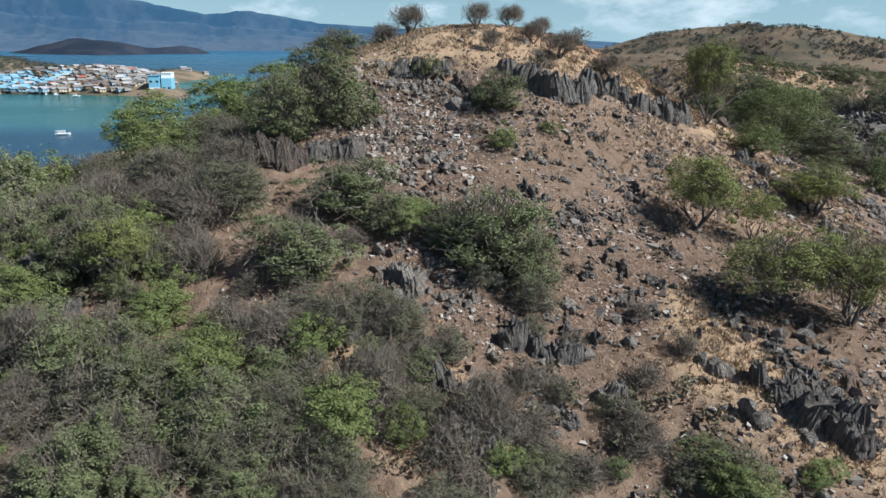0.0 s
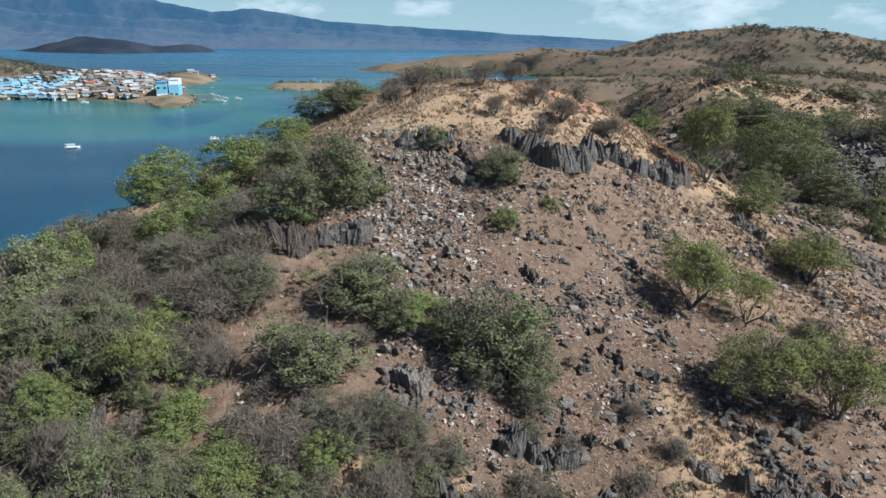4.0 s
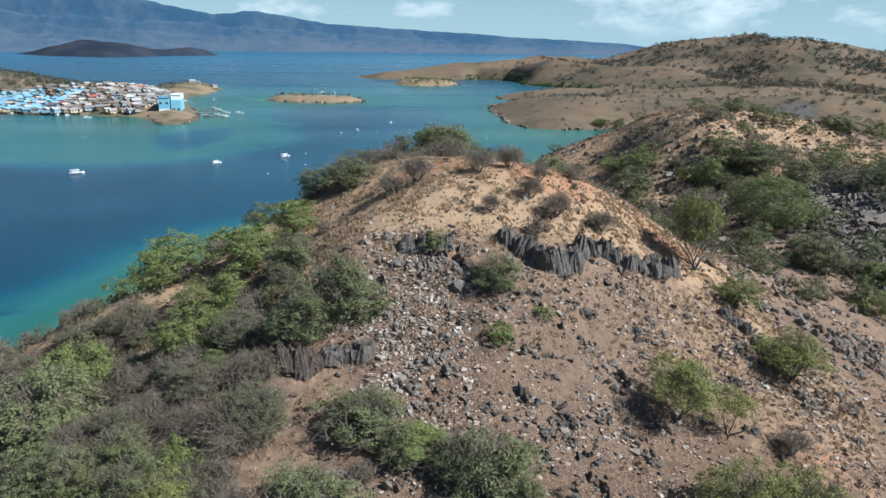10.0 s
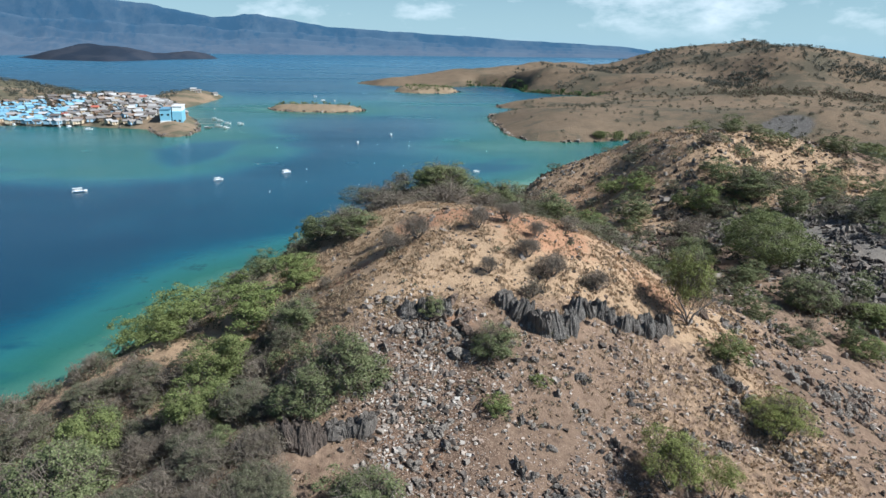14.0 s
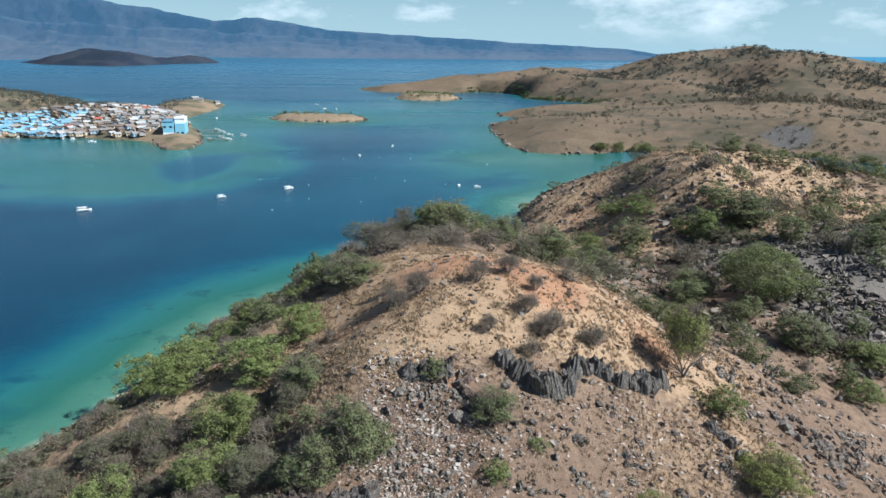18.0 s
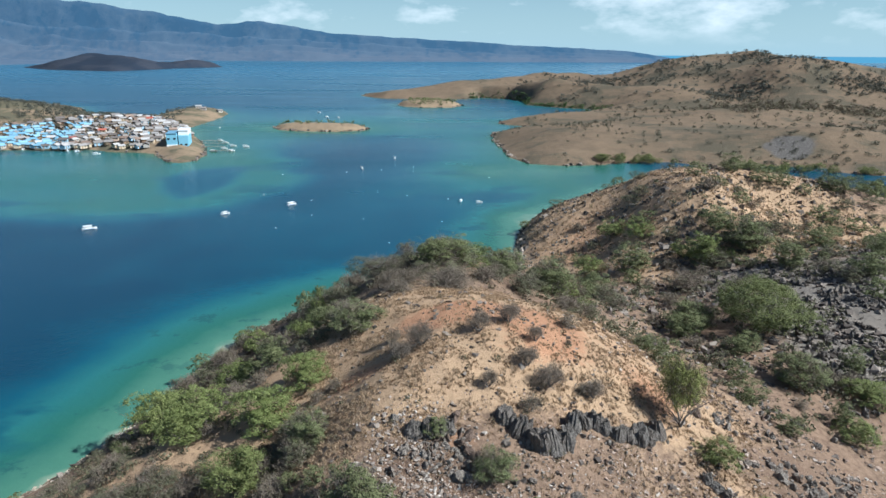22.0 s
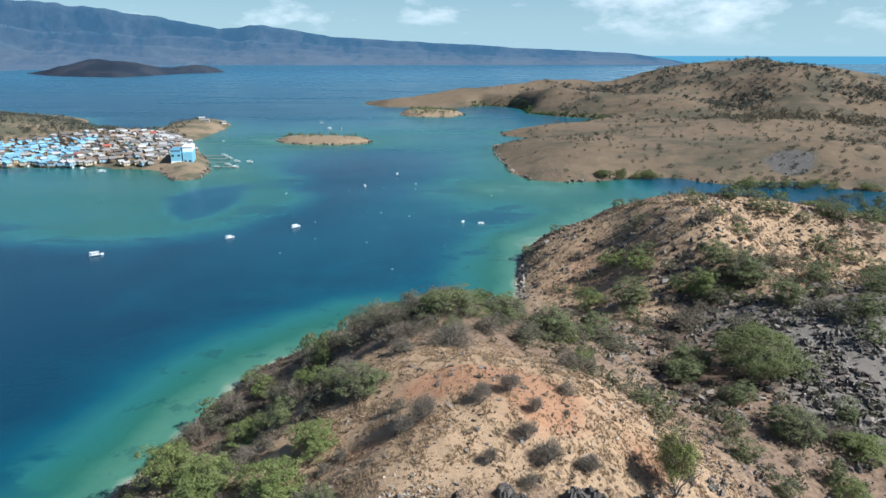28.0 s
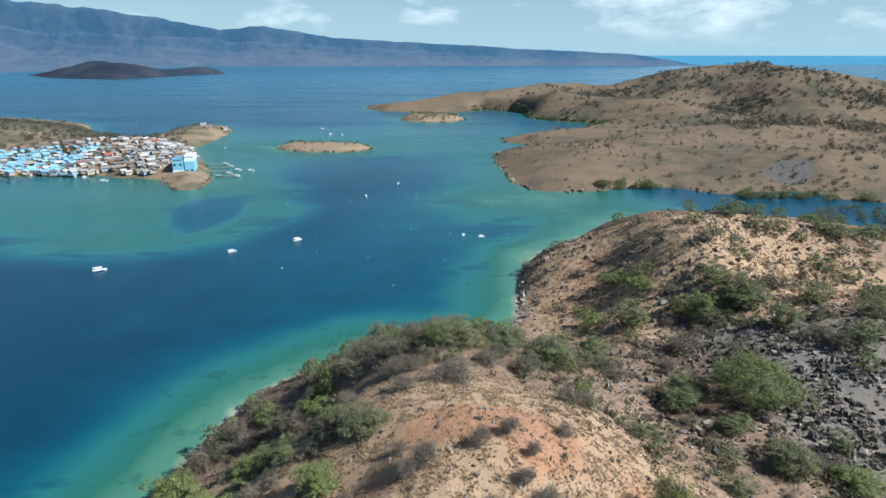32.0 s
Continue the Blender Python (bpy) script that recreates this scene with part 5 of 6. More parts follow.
crag("rock_outcrop", "black rocks at the foot of the green trees", [(19.5, 36.6), (25.0, 33.6)], M_CRAG, 1.7, 1.8, 40, 7)
crag("rock_outcrop", "grey broken outcrop above the scrub", [(-6.6, 35.2), (-4.2, 36.6)], M_ROCK, 1.3, 1.3, 42, 4)
crag("rock_outcrop", "dark rock step above the dry grass ledge", [(-0.6, 34.0), (1.0, 33.6)], M_CRAG, 1.6, 1.2, 43, 3)
crag("rock_outcrop", "grey rock face with a shaded foot", [(9.6, 34.6), (11.6, 33.8)], M_ROCK, 1.5, 1.3, 44, 3)
crag("rock_outcrop", "pale cracked rock beside dry grass", [(16.6, 38.0), (18.4, 37.2)], M_ROCK, 1.0, 1.2, 45, 3)
crag("rock_outcrop", "black craggy blocks at the gully edge", [(20.6, 34.8), (24.0, 32.0)], M_CRAG, 1.7, 1.7, 46, 5)
crag("rock_outcrop", "dark rock shelf under the lime-green bush", [(-7.4, 30.6), (-5.8, 30.0)], M_CRAG, 1.5, 1.2, 47, 3)
crag("rock_outcrop", "fluted grey rock wall at the foot of the slope", [(1.8, 31.2), (5.0, 31.6)], M_ROCK, 1.7, 1.2, 48, 4)
crag("rock_outcrop", "grey jagged rocks among dry twigs", [(-23.6, 38.2), (-21.8, 37.4)], M_CRAG, 1.8, 1.5, 49, 3)
crag("rock_outcrop", "black ledges across the gully", [(34.5, 76.0), (39.0, 71.5)], M_CRAG, 1.5, 1.6, 41, 5)


def scatter(name, label, category, count, area, sizes, weight, material, seed, tall=0.6, height=None):
    """Loose stones, each a small uneven block, as one spread."""
    rg = np.random.default_rng(seed)
    x0, x1, y0, y1 = area
    x, y = rg.uniform(x0, x1, count * 12), rg.uniform(y0, y1, count * 12)
    ok = np.flatnonzero(rg.random(len(x)) < weight(x, y))[:count]
    x, y = x[ok], y[ok]
    n = len(x)
    z = (height or ground_height)(x, y)
    s = sizes[0] + (sizes[1] - sizes[0]) * rg.random(n) ** 4
    corner = np.array([(i, j, k) for k in (-1, 1) for j in (-1, 1) for i in (-1, 1)], float) * 0.5
    v = corner[None] * (1 + rg.uniform(-0.75, 0.35, (n, 8, 3)))
    v[:, :, 2] *= tall
    v *= (s[:, None] * rg.uniform(0.6, 1.3, (n, 3)))[:, None, :]
    a, b = rg.uniform(0, 2 * np.pi, n), rg.normal(0, 0.45, n)
    ca, sa, cb, sb = np.cos(a)[:, None], np.sin(a)[:, None], np.cos(b)[:, None], np.sin(b)[:, None]
    vy, vz = v[:, :, 1] * cb - v[:, :, 2] * sb, v[:, :, 1] * sb + v[:, :, 2] * cb
    vx, vy = v[:, :, 0] * ca - vy * sa, v[:, :, 0] * sa + vy * ca
    v = np.stack([vx + x[:, None], vy + y[:, None], vz + (z + s * 0.10)[:, None]], -1).reshape(-1, 3)
    q = np.array([(4, 5, 7, 6), (0, 1, 5, 4), (1, 3, 7, 5), (3, 2, 6, 7), (2, 0, 4, 6)])
    ob = new(name, mesh_of(name, v, (np.arange(n)[:, None, None] * 8 + q[None]).reshape(-1, 4), material, False))
    return tagged(ob, label, category, kind="stuff")


bare = lambda x, y: np.clip(fbm(x, y, 4.5, 3, 88) * 2.6 + 0.5, 0.06, 1) * np.clip(stony(x, y) + 0.22, 0, 1) * (1 - 0.8 * grassy(x, y)) * (1 - 0.85 * thicket(x, y))
scatter("scree", "pale broken limestone scree on the slope", "scree", 15000, (-14, 45, 27, 80), (0.08, 0.42), bare, M_SCREE, 61, 0.5)
scatter("scree", "pale grey-white limestone rubble in a steep chute", "scree", 1700, (-10, 6, 50, 76), (0.12, 0.62), lambda x, y: np.clip(bell(x, y, -4.2, 64, 2.6, 9) + 0.5 * bell(x, y, -1.5, 58, 3, 6) + 0.3 * bell(x, y, -3, 70, 6, 4), 0, 1), M_PALESCREE, 70, 0.6)
scatter("scree", "dark broken stones on the slope", "scree", 5500, (-14, 70, 27, 110), (0.08, 0.7), bare, M_DARKSCREE, 62, 0.8)
scatter("scree", "pale scree over the stony shoulder of the hill", "scree", 4500, (20, 90, 60, 140), (0.1, 0.7), bare, M_SCREE, 63)
scatter("scree", "black broken rock field behind the trees", "scree", 4000, (85, 160, 95, 210), (0.3, 1.6), bare, M_DARKSCREE, 64, 0.8)
scatter("scree", "stones over the second hill", "scree", 4000, (25, 160, 165, 330), (0.2, 1.0), lambda x, y: np.clip(bare(x, y) + 0.1, 0, 1) * (shore_distance(x, y, COAST) > 1), M_SCREE, 65)
scatter("scree", "dark rocks strewn over the second hill", "scree", 4500, (30, 165, 100, 330), (0.4, 2.0), lambda x, y: np.clip(fbm(x, y, 22, 3, 89) * 3 + 0.25, 0.03, 1) * (shore_distance(x, y, COAST) > 1) * (y > 110 - (x - 60) * 0.5), M_DARKSCREE, 69, 0.8)
scatter("shore_stones", "dark stones along the waterline", "stones", 1500, (-85, 120, 110, 400), (0.4, 1.8), lambda x, y: (np.abs(shore_distance(x, y, COAST) - 1.2) < 2.2) * 1.0, M_DARKSCREE, 66)


def tufts(name, label, count, area, weight, size, seed):
    """Dry grass: tufts of narrow blades."""
    rg = np.random.default_rng(seed)
    x0, x1, y0, y1 = area
    x, y = rg.uniform(x0, x1, count * 8), rg.uniform(y0, y1, count * 8)
    ok = np.flatnonzero(rg.random(len(x)) < weight(x, y))[:count]
    x, y = np.repeat(x[ok], 9), np.repeat(y[ok], 9)
    n = len(x)
    x, y = x + rg.normal(0, size * 0.35, n), y + rg.normal(0, size * 0.35, n)
    z = ground_height(x, y)
    a = rg.uniform(0, 2 * np.pi, n)
    s = size * rg.uniform(0.5, 1.3, n)
    w = s * 0.16
    lx, ly = rg.normal(0, 0.45, n) * s, rg.normal(0, 0.45, n) * s
    v = np.stack([np.stack([x - np.cos(a) * w, y - np.sin(a) * w, z - 0.02], 1), np.stack([x + np.cos(a) * w, y + np.sin(a) * w, z - 0.02], 1), np.stack([x + lx, y + ly, z + s], 1)], 1).reshape(-1, 3)
    ob = new(name, mesh_of(name, v, np.arange(3 * n).reshape(-1, 3), M_STRAW, False))
    return tagged(ob, label, "grass", kind="stuff")


tufts("dry_grass", "straw-coloured dry grass over the summit", 15000, (-25, 48, 62, 128), lambda x, y: grassy(x, y) * (1 - 0.8 * reddish(x, y)) * np.clip(0.5 + 2.5 * fbm(x, y, 2.2, 2, 48), 0.05, 1), 0.30, 71)
tufts("dry_grass", "patches of dry grass low on the slope", 4500, (-20, 48, 26, 75), lambda x, y: grassy(x, y) ** 1.5, 0.28, 72)
tufts("dry_grass", "dry grass on the second hill", 5000, (35, 160, 190, 320), grassy, 0.7, 73)

# ---- boats on the bay ----


def hull_mesh(length, beam, depth_):
    """A pointed hull with flared sides."""
    bm = bmesh.new()
    rings = []
    for i in range(9):
        t = i / 8
        w = beam / 2 * math.sin(math.pi * min(1, 0.18 + t * 0.82)) ** 0.6 if t < 1 else 0.03
        x = -length / 2 + length * t
        sheer = 0.25 * depth_ * (2 * t - 0.9) ** 2
        rings.append([bm.verts.new((x, y * w, z)) for y, z in ((-1, depth_ + sheer), (-0.8, 0.25 * depth_), (0, -0.25), (0.8, 0.25 * depth_), (1, depth_ + sheer))])
    for a, b in zip(rings, rings[1:]):
        for i in range(4):
            bm.faces.new((a[i], a[i + 1], b[i + 1], b[i]))
        bm.faces.new((a[4], a[0], b[0], b[4]))
    bm.faces.new(rings[0])
    bm.faces.new(rings[-1][::-1])
    bmesh.ops.recalc_face_normals(bm, faces=bm.faces)
    me = bpy.data.meshes.new("hull")
    bm.to_mesh(me)
    bm.free()
    me.materials.append(M_WHITE)
    return me


BOAT = [("hull", hull_mesh(7.4, 2.3, 0.9)), ("cabin", boxes("cabin", M_WHITE, (-0.6, 0, 1.45, 3.8, 1.7, 1.2, 0.94), bevel=0.06)),
        ("canopy", boxes("canopy", M_WHITE, (-1.0, 0, 2.22, 4.9, 2.1, 0.10), bevel=0.03)), ("stripe", boxes("stripe", M_BLUE, (-0.4, 0, 0.62, 5.4, 2.31, 0.14))),
        ("foredeck", boxes("foredeck", M_DECK, (2.2, 0, 0.99, 2.0, 1.2, 0.06)))]
WINDOW = boxes("window", M_GLASS, (0, 0, 0, 0.75, 0.03, 0.45))
OUTRIGGER = boxes("outrigger", M_TIMBER, (0, 0, 0.15, 5.6, 0.16, 0.16), bevel=0.04)
BOOM = boxes("boom", M_TIMBER, (0, 0, 0.95, 0.1, 5.2, 0.1))


def boat(x, y, turn, size=1.0, label="white wooden day boat with a cabin, moored on the bay", outriggers=False):
    root = new("boat")
    root.matrix_basis = Matrix.LocRotScale((x, y, -0.05), Euler((0, 0, radians(turn))), (size, size, size))
    tagged(root, label, "boat", "boats moored on the bay")
    for name, me in BOAT:
        part(name, me, root)
    for side in (-1, 1):
        for k in range(3):
            part("window", WINDOW, root, place=Matrix.Translation((-1.6 + k * 1.1, side * 0.86, 1.55)))
        if outriggers:
            part("outrigger", OUTRIGGER, root, place=Matrix.Translation((0, side * 2.6, 0)))
    if outriggers:
        for bx in (-1.4, 1.6):
            part("boom", BOOM, root, place=Matrix.Translation((bx, 0, 0)))
    return root


for bx, by, turn, size in ((-165.5, 299, 20, 1.0), (-112, 330, 30, 0.78), (-82.8, 352, 35, 0.92), (-39, 515, 70, 0.7), (-59, 468, 95, 0.7), (9, 363, 55, 0.62), (19, 360, 10, 0.62),
                           (-147, 838, 20, 0.9), (-132, 832, 100, 0.9), (-169, 903, 0, 0.8), (-277, 527, 15, 0.9), (-240, 715, 60, 0.6)):
    boat(bx, by, turn + 14, size * 0.84)
for bx, by, turn in ((-300, 541, 80), (-318, 552, 95), (-332, 553, 70), (-350, 551, 100), (-368, 549, 85), (-386, 548, 60), (-310, 545, 120), (-186, 560, 5), (-184, 578, 12), (-196, 596, -5), (-190, 545, 8), (-206, 612, 0), (-176, 548, 40), (-172, 575, 15)):
    boat(bx, by, turn, 0.75, "small outrigger fishing boat beside the village", True)
buoy_mesh = bpy.data.meshes.new("buoy")
bm = bmesh.new()
bmesh.ops.create_uvsphere(bm, u_segments=10, v_segments=7, radius=0.24)
for v in bm.verts:
    v.co.z = v.co.z * 0.8 + (0.12 if v.co.z > 0.3 else 0)
bm.to_mesh(buoy_mesh)
bm.free()
buoy_mesh.materials.append(M_WHITE)
for k in range(16):
    ob = new("buoy", buoy_mesh)
    ob.location = (rng.uniform(-110, 30), rng.uniform(270, 480), 0.05)
    tagged(ob, "small white mooring buoy floating on the water", "buoy", "buoys on the bay")

# ---- the village ----


def house_meshes(w, d, h, pitch, wall, roof):
    bm = bmesh.new()
    box(bm, 0, 0, h / 2, w, d, h)
    walls = bpy.data.meshes.new("wall")
    bm.to_mesh(walls)
    bm.free()
    walls.materials.append(wall)
    bm = bmesh.new()
    e, t = 0.5, 0.15
    top = [bm.verts.new((x, y, z)) for x in (-w / 2 - e, w / 2 + e) for y, z in ((-d / 2 - e, h - 0.15), (0, h + pitch), (d / 2 + e, h - 0.15), (0, h + pitch - t * 2))]
    for f in ((0, 1, 5, 4), (1, 2, 6, 5), (2, 3, 7, 6), (3, 0, 4, 7), (3, 2, 1, 0), (4, 5, 6, 7)):
        bm.faces.new([top[i] for i in f])
    roofs = bpy.data.meshes.new("roof")
    bm.to_mesh(roofs)
    bm.free()
    roofs.materials.append(roof)
    return walls, roofs


HOUSES = {}
DOOR = boxes("door", M_DECK, (0, 0, 1.0, 0.9, 0.06, 2.0))
PANE = boxes("window", M_GLASS, (0, 0, 1.6, 1.0, 0.06, 0.9))
STILT = boxes("stilt", M_TIMBER, (0, 0, -1.2, 0.22, 0.22, 2.6))


def house(x, y, turn, size, wall, roof, label, z=None, stilts=False):
    w, d, h, pitch = size
    key = (w, d, wall.name, roof.name)
    if key not in HOUSES:
        HOUSES[key] = house_meshes(w, d, h, pitch, wall, roof)
    if z is None:
        z = max(float(village_height(np.array([x]), np.array([y]))[0]), 1.2) - 0.1
    root = new("house")
    root.matrix_basis = pose(x, y, z, 0, 0, turn)
    tagged(root, label, "house", "houses of the fishing village")
    walls = part("wall", HOUSES[key][0], root)
    part("roof", HOUSES[key][1], root)
    part("door", DOOR, walls, place=Matrix.Translation((-w * 0.2, -d / 2 - 0.02, 0)))
    part("window", PANE, walls, place=Matrix.Translation((w * 0.22, -d / 2 - 0.02, 0)))
    if stilts:
        for i in (-1, 1):
            part("stilt", STILT, root, place=Matrix.Translation((i * w * 0.42, -d * 0.42, 0)))
    return root


rnd = random.Random(5)
SIZES = [(5.0, 3.8, 2.5, 1.3), (5.8, 4.2, 2.6, 1.4), (4.2, 3.4, 2.4, 1.1), (6.8, 4.4, 2.8, 1.5)]
spots = []
for k in range(7000):
    x, y = rnd.uniform(-440, -222), rnd.uniform(522, 690)
    d = float(shore_distance(np.array([x]), np.array([y]), VILLAGE)[0])
    over = x < -292 and -9 < d < 12
    if not over and (d < 5 or d > 150 or y > 690 + (x + 222) * 0.35):
        continue
    if x > -240 and y < 612 or any((x - a) ** 2 + (y - b) ** 2 < 5.6 ** 2 for a, b in spots):
        continue
    spots.append((x, y))
    if len(spots) > 340:
        break
    turn = rnd.choice((0, 90, 30)) + rnd.gauss(12, 14)
    blue = x < -328 and d < 75 and rnd.random() < 0.85
    if blue:
        house(x, y, turn, rnd.choice(SIZES[:2]), M_WALLS[rnd.randrange(4)], M_BLUEROOF, "small stilt house with a light-blue roof by the water", 2.0 if over else None, over)
    elif rnd.random() < 0.02:
        house(x, y, turn, SIZES[1], M_WALLS[3], M_REDROOF, "small house with a red roof in the village")
    elif rnd.random() < 0.13:
        house(x, y, turn, rnd.choice(SIZES), M_WALLS[1], M_RUSTROOF, "small timber house with a rusty tin roof", 2.0 if over else None, over)
    else:
        house(x, y, turn, rnd.choice(SIZES), M_WALLS[rnd.randrange(4)], M_ROOF, "small house with a pale tin roof in the crowded village", 2.0 if over else None, over)
for hx, hy, turn in ((-300, 838, 10), (-310, 850, 20), (-288, 862, 60), (-262, 640, 15), (-258, 655, 10)):
    house(hx, hy, turn, SIZES[3], M_WALLS[0], M_ROOF, "long pale building with a white roof on the point")

hall = new("hall")
hall.matrix_basis = pose(-220, 552, 4.4, 0, 0, 14)
tagged(hall, "tall sky-blue and white concrete hall on the point", "building")
main_block = part("main_block", boxes("main_block", M_SKYBLUE, (-4.4, 0, 5.2, 8.2, 20, 10.4), bevel=0.1), hall)
annex = part("annex_block", boxes("annex_block", M_SKYBLUE, (4.4, 2, 4.4, 7.6, 22, 8.8), bevel=0.1), hall)
part("upper_storey", boxes("upper_storey", M_WHITE, (4.4, 3, 10.6, 7.6, 20, 3.6), bevel=0.1), hall, "white upper storey")
part("main_roof", boxes("main_roof", M_BLUEROOF, (-4.4, 0, 10.7, 8.8, 21, 0.5), bevel=0.1), hall)
part("annex_roof", boxes("annex_roof", M_WHITE, (4.4, 3, 12.7, 8.2, 21, 0.5), bevel=0.1), hall)
part("plinth", boxes("plinth", M_WHITE, (-4.4, -10.1, 0.9, 8.2, 0.3, 1.8)), hall, "white band along the foot")
for block, bx, by, bz in ((main_block, -6.8, -10.06, 6.4), (main_block, -2.2, -10.06, 6.4), (annex, 2.4, -9.06, 1.4), (annex, 6.2, -9.06, 1.4)):
    part("window", boxes("window", M_GLASS, (0, 0, 0, 1.8, 0.1, 1.4)), block, place=Matrix.Translation((bx, by, bz)))
for k, (jx, jy, jt) in enumerate(((-184, 545, 5), (-196, 568, 2), (-204, 588, -4), (-213, 606, 0))):
    jetty = new("jetty")
    jetty.matrix_basis = pose(jx, jy, 0, 0, 0, jt)
    tagged(jetty, "narrow timber jetty reaching into the water", "jetty", "jetties of the village")
    part("deck", boxes("deck", M_TIMBER, (0, 0, 1.1, 18, 1.4, 0.16)), jetty)
    for i in range(5):
        part("post", boxes("post", M_TIMBER, (0, 0, 0, 0.2, 0.2, 2.4)), jetty, place=Matrix.Translation((-8 + i * 4, 0.6 * (-1) ** i, 0.1)))

# ---- mangroves and far scrub ----
rnd = random.Random(9)


def bush_spread(name, label, count, area, weight, sizes, height, material, seed, each=26):
    """Far bushes, each a rough clump of leaves, as one spread."""
    rg = np.random.default_rng(seed)
    x0, x1, y0, y1 = area
    x, y = rg.uniform(x0, x1, count * 25), rg.uniform(y0, y1, count * 25)
    ok = np.flatnonzero(rg.random(len(x)) < weight(x, y))[:count]
    x, y = x[ok], y[ok]
    n = len(x)
    z = height(x, y)
    s = sizes[0] + (sizes[1] - sizes[0]) * rg.random(n) ** 2
    p = rg.normal(0, 1, (n, each, 3))
    p /= np.linalg.norm(p, axis=2, keepdims=True)
    nor = p + rg.normal(0, 0.4, (n, each, 3))
    p = p * np.array([0.5, 0.5, 0.33]) * rg.uniform(0.6, 1.05, (n, each, 1)) + np.array([0, 0, 0.34])
    u = np.cross(nor, rg.normal(0, 1, (n, each, 3)))
    u /= np.linalg.norm(u, axis=2, keepdims=True)
    w = np.cross(nor, u)
    w /= np.linalg.norm(w, axis=2, keepdims=True)
    c = p * s[:, None, None] + np.stack([x, y, z], 1)[:, None, :]
    h = s[:, None, None] * rg.uniform(0.07, 0.16, (n, each, 1)) * (26 / each) ** 0.5
    v = np.stack([c - u * h * 0.8 - w * h * 0.5, c + u * h * 0.8 - w * h * 0.5, c + w * h * 1.5], 2).reshape(-1, 3)
    ob = new(name, mesh_of(name, v, np.arange(len(v)).reshape(-1, 3), material, False))
    return tagged(ob, label, "bushes", kind="stuff")


bush_spread("undergrowth", "low withered undergrowth between the shrubs", 2600, (-70, 22, 20, 118), lambda x, y: np.clip(thicket(x, y) + 0.02, 0, 1), (0.5, 1.7), ground_height, M_DRYLEAF, 101, 42)
bush_spread("undergrowth", "low dull-green undergrowth between the shrubs", 1500, (-75, 25, 20, 118), lambda x, y: np.clip(thicket(x, y) + 0.015, 0, 1), (0.5, 1.9), ground_height, M_SCRUB, 102, 42)
bush_spread("undergrowth", "small withered plants on the open slope", 700, (-12, 60, 26, 100), lambda x, y: np.clip(fbm(x, y, 6, 3, 140) * 2, 0.02, 1) * (1 - grassy(x, y)), (0.3, 1.0), ground_height, M_DRYLEAF, 103, 36)
bush_spread("undergrowth", "scrub between the trees of the saddle", 1700, (15, 180, 95, 330), lambda x, y: np.clip(thicket(x, y) + 0.04, 0, 1) * (shore_distance(x, y, COAST) > 3), (1.0, 3.2), ground_height, M_SCRUB, 104, 30)
bush_spread("undergrowth", "withered brush down to the shore", 900, (-65, 35, 110, 225), lambda x, y: np.clip(thicket(x, y), 0, 1), (0.8, 2.6), ground_height, M_DRYLEAF, 105, 30)


def near_shore(outline, inner, outer):
    return lambda x, y: ((shore_distance(x, y, outline) > -outer) & (shore_distance(x, y, outline) < inner)) * 1.0


for k in range(46):
    t = rnd.random()
    x = 116 + t * 62 if k < 18 else rnd.uniform(205, 300)
    y = (497 + rnd.uniform(-4, 8)) if k < 18 else 468 - rnd.uniform(-8, 10) - max(0, x - 240) * 0.25
    plant("L" if k % 5 == 0 else "K", x, y, rnd.uniform(5.5, 10), rnd.uniform(3, 4.6), lambda a, b: np.maximum(headland_height(a, b), 0.0), "mangroves along the inlet", "dark green mangrove bush standing at the water's edge")
for k in range(44):
    x, y = (rnd.uniform(225, 300), rnd.uniform(388, 430)) if k < 24 else (rnd.uniform(196, 262), 378 - rnd.uniform(0, 26))
    plant("K", x, y, rnd.uniform(4, 6.5), rnd.uniform(2.6, 3.6), lambda a, b: np.zeros_like(a), "mangroves along the inlet", "round mangrove bush standing in the shallow water")
dots = lambda x, y: (shore_distance(x, y, HEADLAND) > 5) * (0.12 + 0.9 * np.clip(fbm(x, y, 160, 3, 120) * 2.2 - 0.25, 0, 1))
bush_spread("far_bushes", "scattered dark bushes on the dry headland", 520, (45, 480, 480, 980), dots, (2.5, 6.5), headland_height, M_FARBUSH, 81, 60)
bush_spread("far_bushes", "grey leafless thicket in the valley behind", 900, (230, 700, 620, 1000), lambda x, y: np.clip(0.7 * bell(x, y, 380, 740, 60, 50) + bell(x, y, 500, 800, 140, 50) + 0.8 * bell(x, y, 170, 690, 16, 22) + bell(x, y, 560, 700, 90, 45), 0, 1) * np.clip(0.3 + fbm(x, y, 70, 3, 150) * 3, 0.05, 1), (4, 9), headland_height, M_DRYLEAF, 82)
bush_spread("far_bushes", "dark thickets on the big hill", 2100, (60, 1000, 900, 1330), lambda x, y: (shore_distance(x, y, HEADLAND) > 4) * np.clip(0.02 + 0.35 * np.clip(fbm(x, y, 110, 4, 130) * 5 - 0.9, 0, 1) + 1.2 * bell(x, y, 410, 968, 34, 20) + bell(x, y, 565, 945, 40, 14) + 0.9 * bell(x, y, 285, 1178, 40, 14) + 0.6 * bell(x, y, 330, 1115, 26, 14) + 0.6 * bell(x, y, 524, 1165, 26, 14) + 0.4 * bell(x, y, 416, 1100, 14, 40), 0, 1), (4, 9), headland_height, M_THICKET, 83, 30)
bush_spread("far_bushes", "mangrove fringe of the far cove", 230, (40, 240, 930, 1260), near_shore(HEADLAND, 6, 3), (4, 8), lambda x, y: np.maximum(headland_height(x, y), 0), M_MANGROVE, 84)
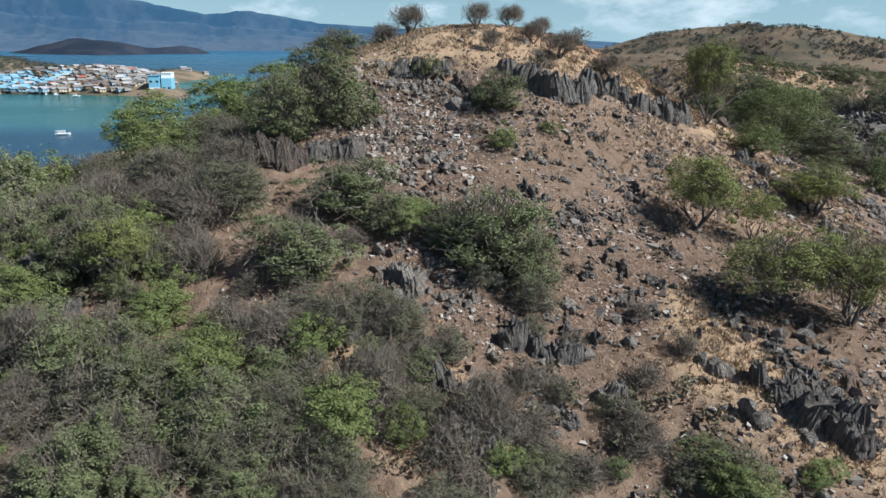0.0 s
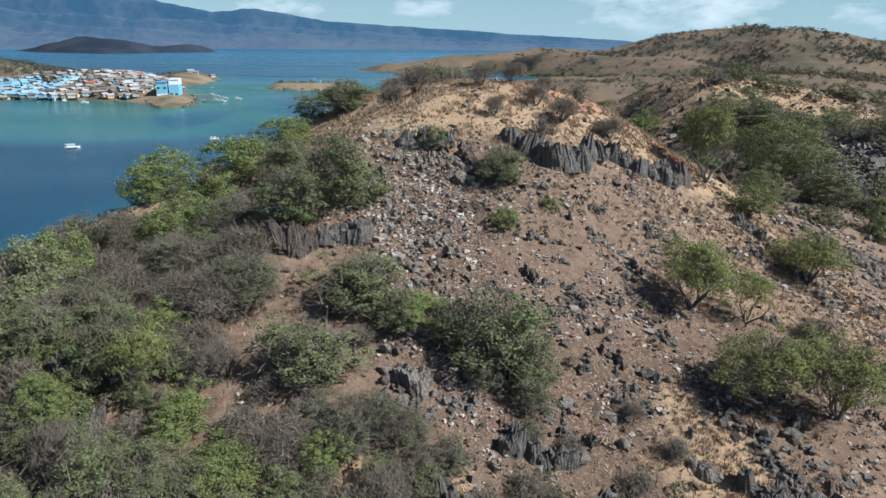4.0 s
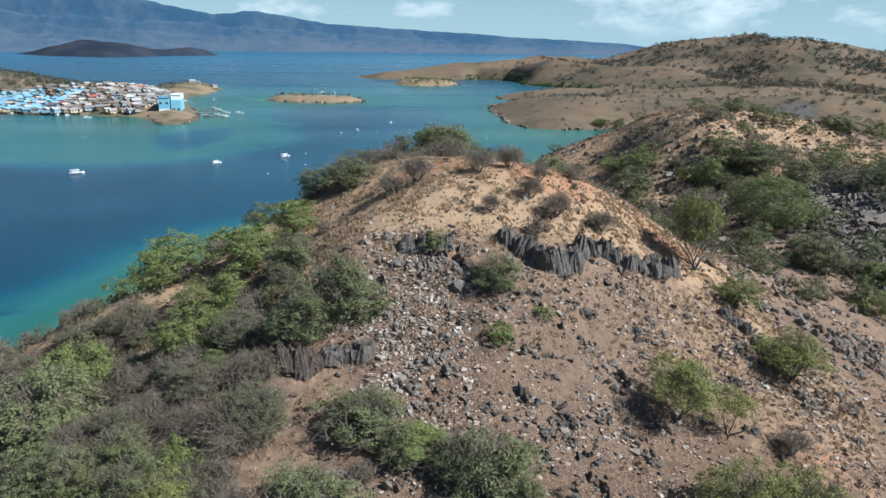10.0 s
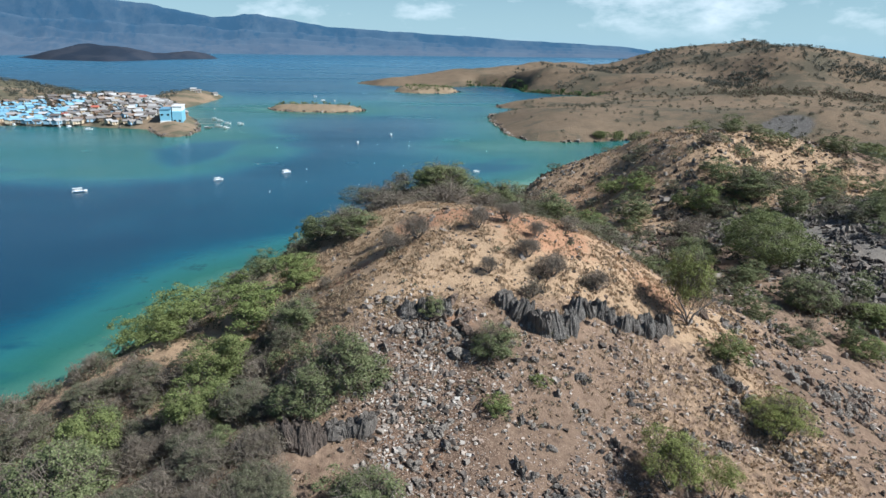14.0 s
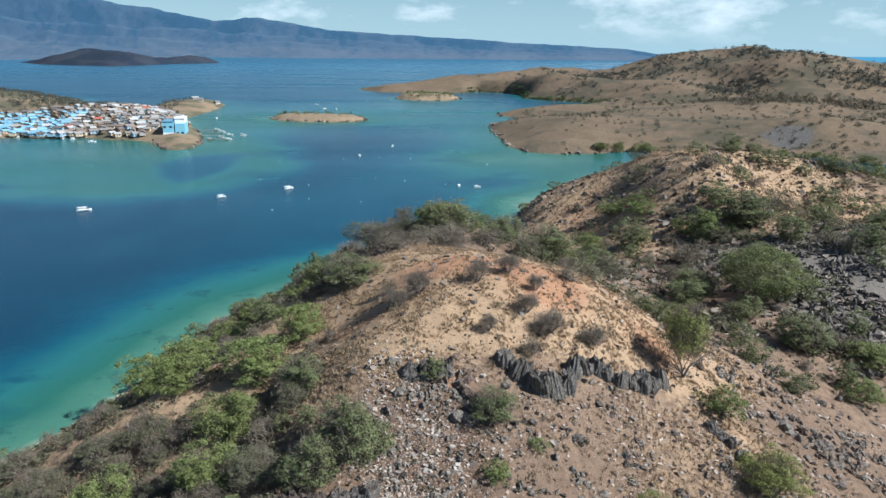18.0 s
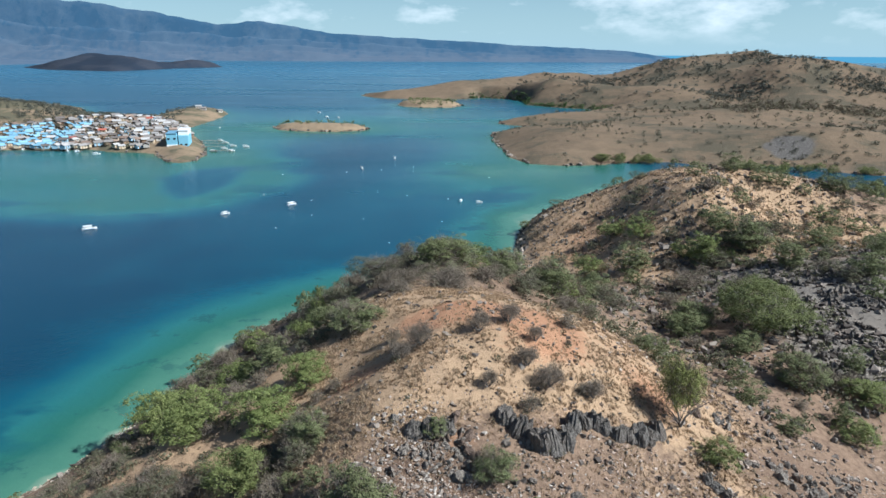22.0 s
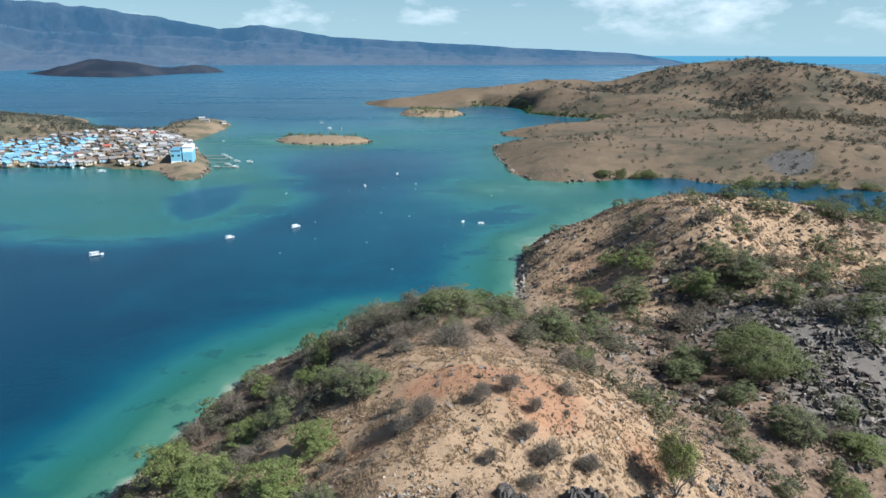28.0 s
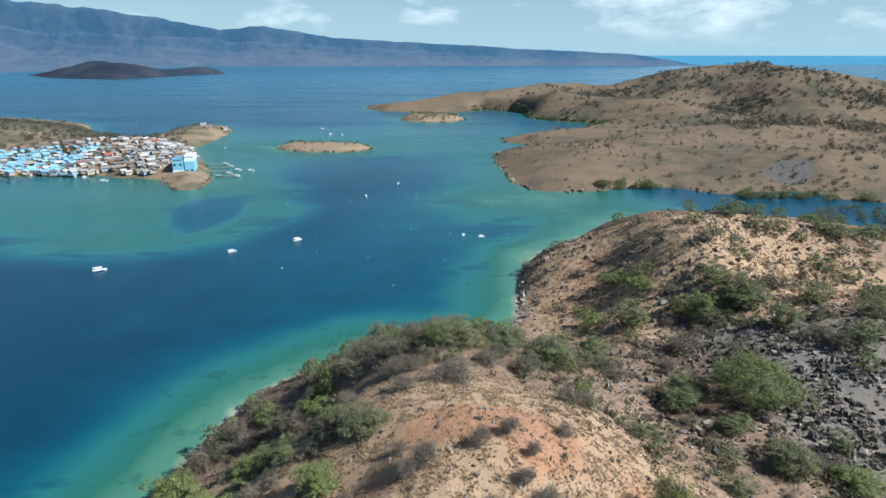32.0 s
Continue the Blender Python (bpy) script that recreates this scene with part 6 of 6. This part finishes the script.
bush_spread("far_bushes", "bushes on the low islets", 160, (-190, 30, 690, 1080), lambda x, y: np.maximum(near_shore(ISLET, 40, -3)(x, y) * 0.6 * (y > 706), near_shore(FAR_ISLET, 60, -4)(x, y)), (3, 7), lambda x, y: np.maximum(islet_height(x, y), far_islet_height(x, y)), M_OLIVE, 85)
bush_spread("far_bushes", "scrub on the village hill", 1500, (-760, -300, 600, 1000), lambda x, y: (shore_distance(x, y, VILLAGE) > 6) * np.clip(bell(x, y, -520, 745, 140, 90) + bell(x, y, -400, 705, 60, 14) + 0.6 * bell(x, y, -320, 720, 40, 15), 0, 1), (3, 8), village_height, M_THICKET, 86, 60)
bush_spread("far_bushes", "trees between the village houses", 210, (-420, -226, 545, 740), lambda x, y: (shore_distance(x, y, VILLAGE) > 6) * 0.5, (3, 7), village_height, M_FARBUSH, 87, 40)
for rim, area, count, seed in ((HEADLAND, (30, 320, 440, 900), 1500, 91), (HEADLAND, (-160, 260, 900, 1330), 700, 92), (ISLET, (-190, -75, 680, 750), 420, 93), (VILLAGE, (-260, -180, 480, 640), 170, 94), (FAR_ISLET, (-80, 30, 985, 1080), 200, 95)):
    scatter("shore_rocks", "dark brown rocks along the waterline", "rocks", count, area, (0.6, 3.0), lambda x, y: (np.abs(shore_distance(x, y, rim) - 0.5) < 2.5) * 1.0, M_DARKSCREE, seed, 0.8, lambda x, y: np.full_like(x, 0.4))
scatter("stones", "small dark stones strewn over the dry grass", "stones", 900, (-20, 40, 78, 120), (0.12, 0.8), lambda x, y: 0.6 * grassy(x, y) + 0.1, M_DARKSCREE, 68)
beach = scatter("beach", "narrow strip of pale sand below the second hill", "beach", 2600, (10, 40, 222, 300), (0.5, 1.6), lambda x, y: (np.abs(shore_distance(x, y, COAST) - 0.8) < 1.6) * (x < 33) * (y > 232) * (y < 272) * 1.0, M_SAND, 67, 0.15)
scatter("beach", "thin line of pale sand and coral along the shore", "beach", 2600, (-90, -40, 95, 200), (0.25, 0.8), lambda x, y: (np.abs(shore_distance(x, y, COAST) - 0.6) < 1.5) * 1.0, M_SAND, 72, 0.15)
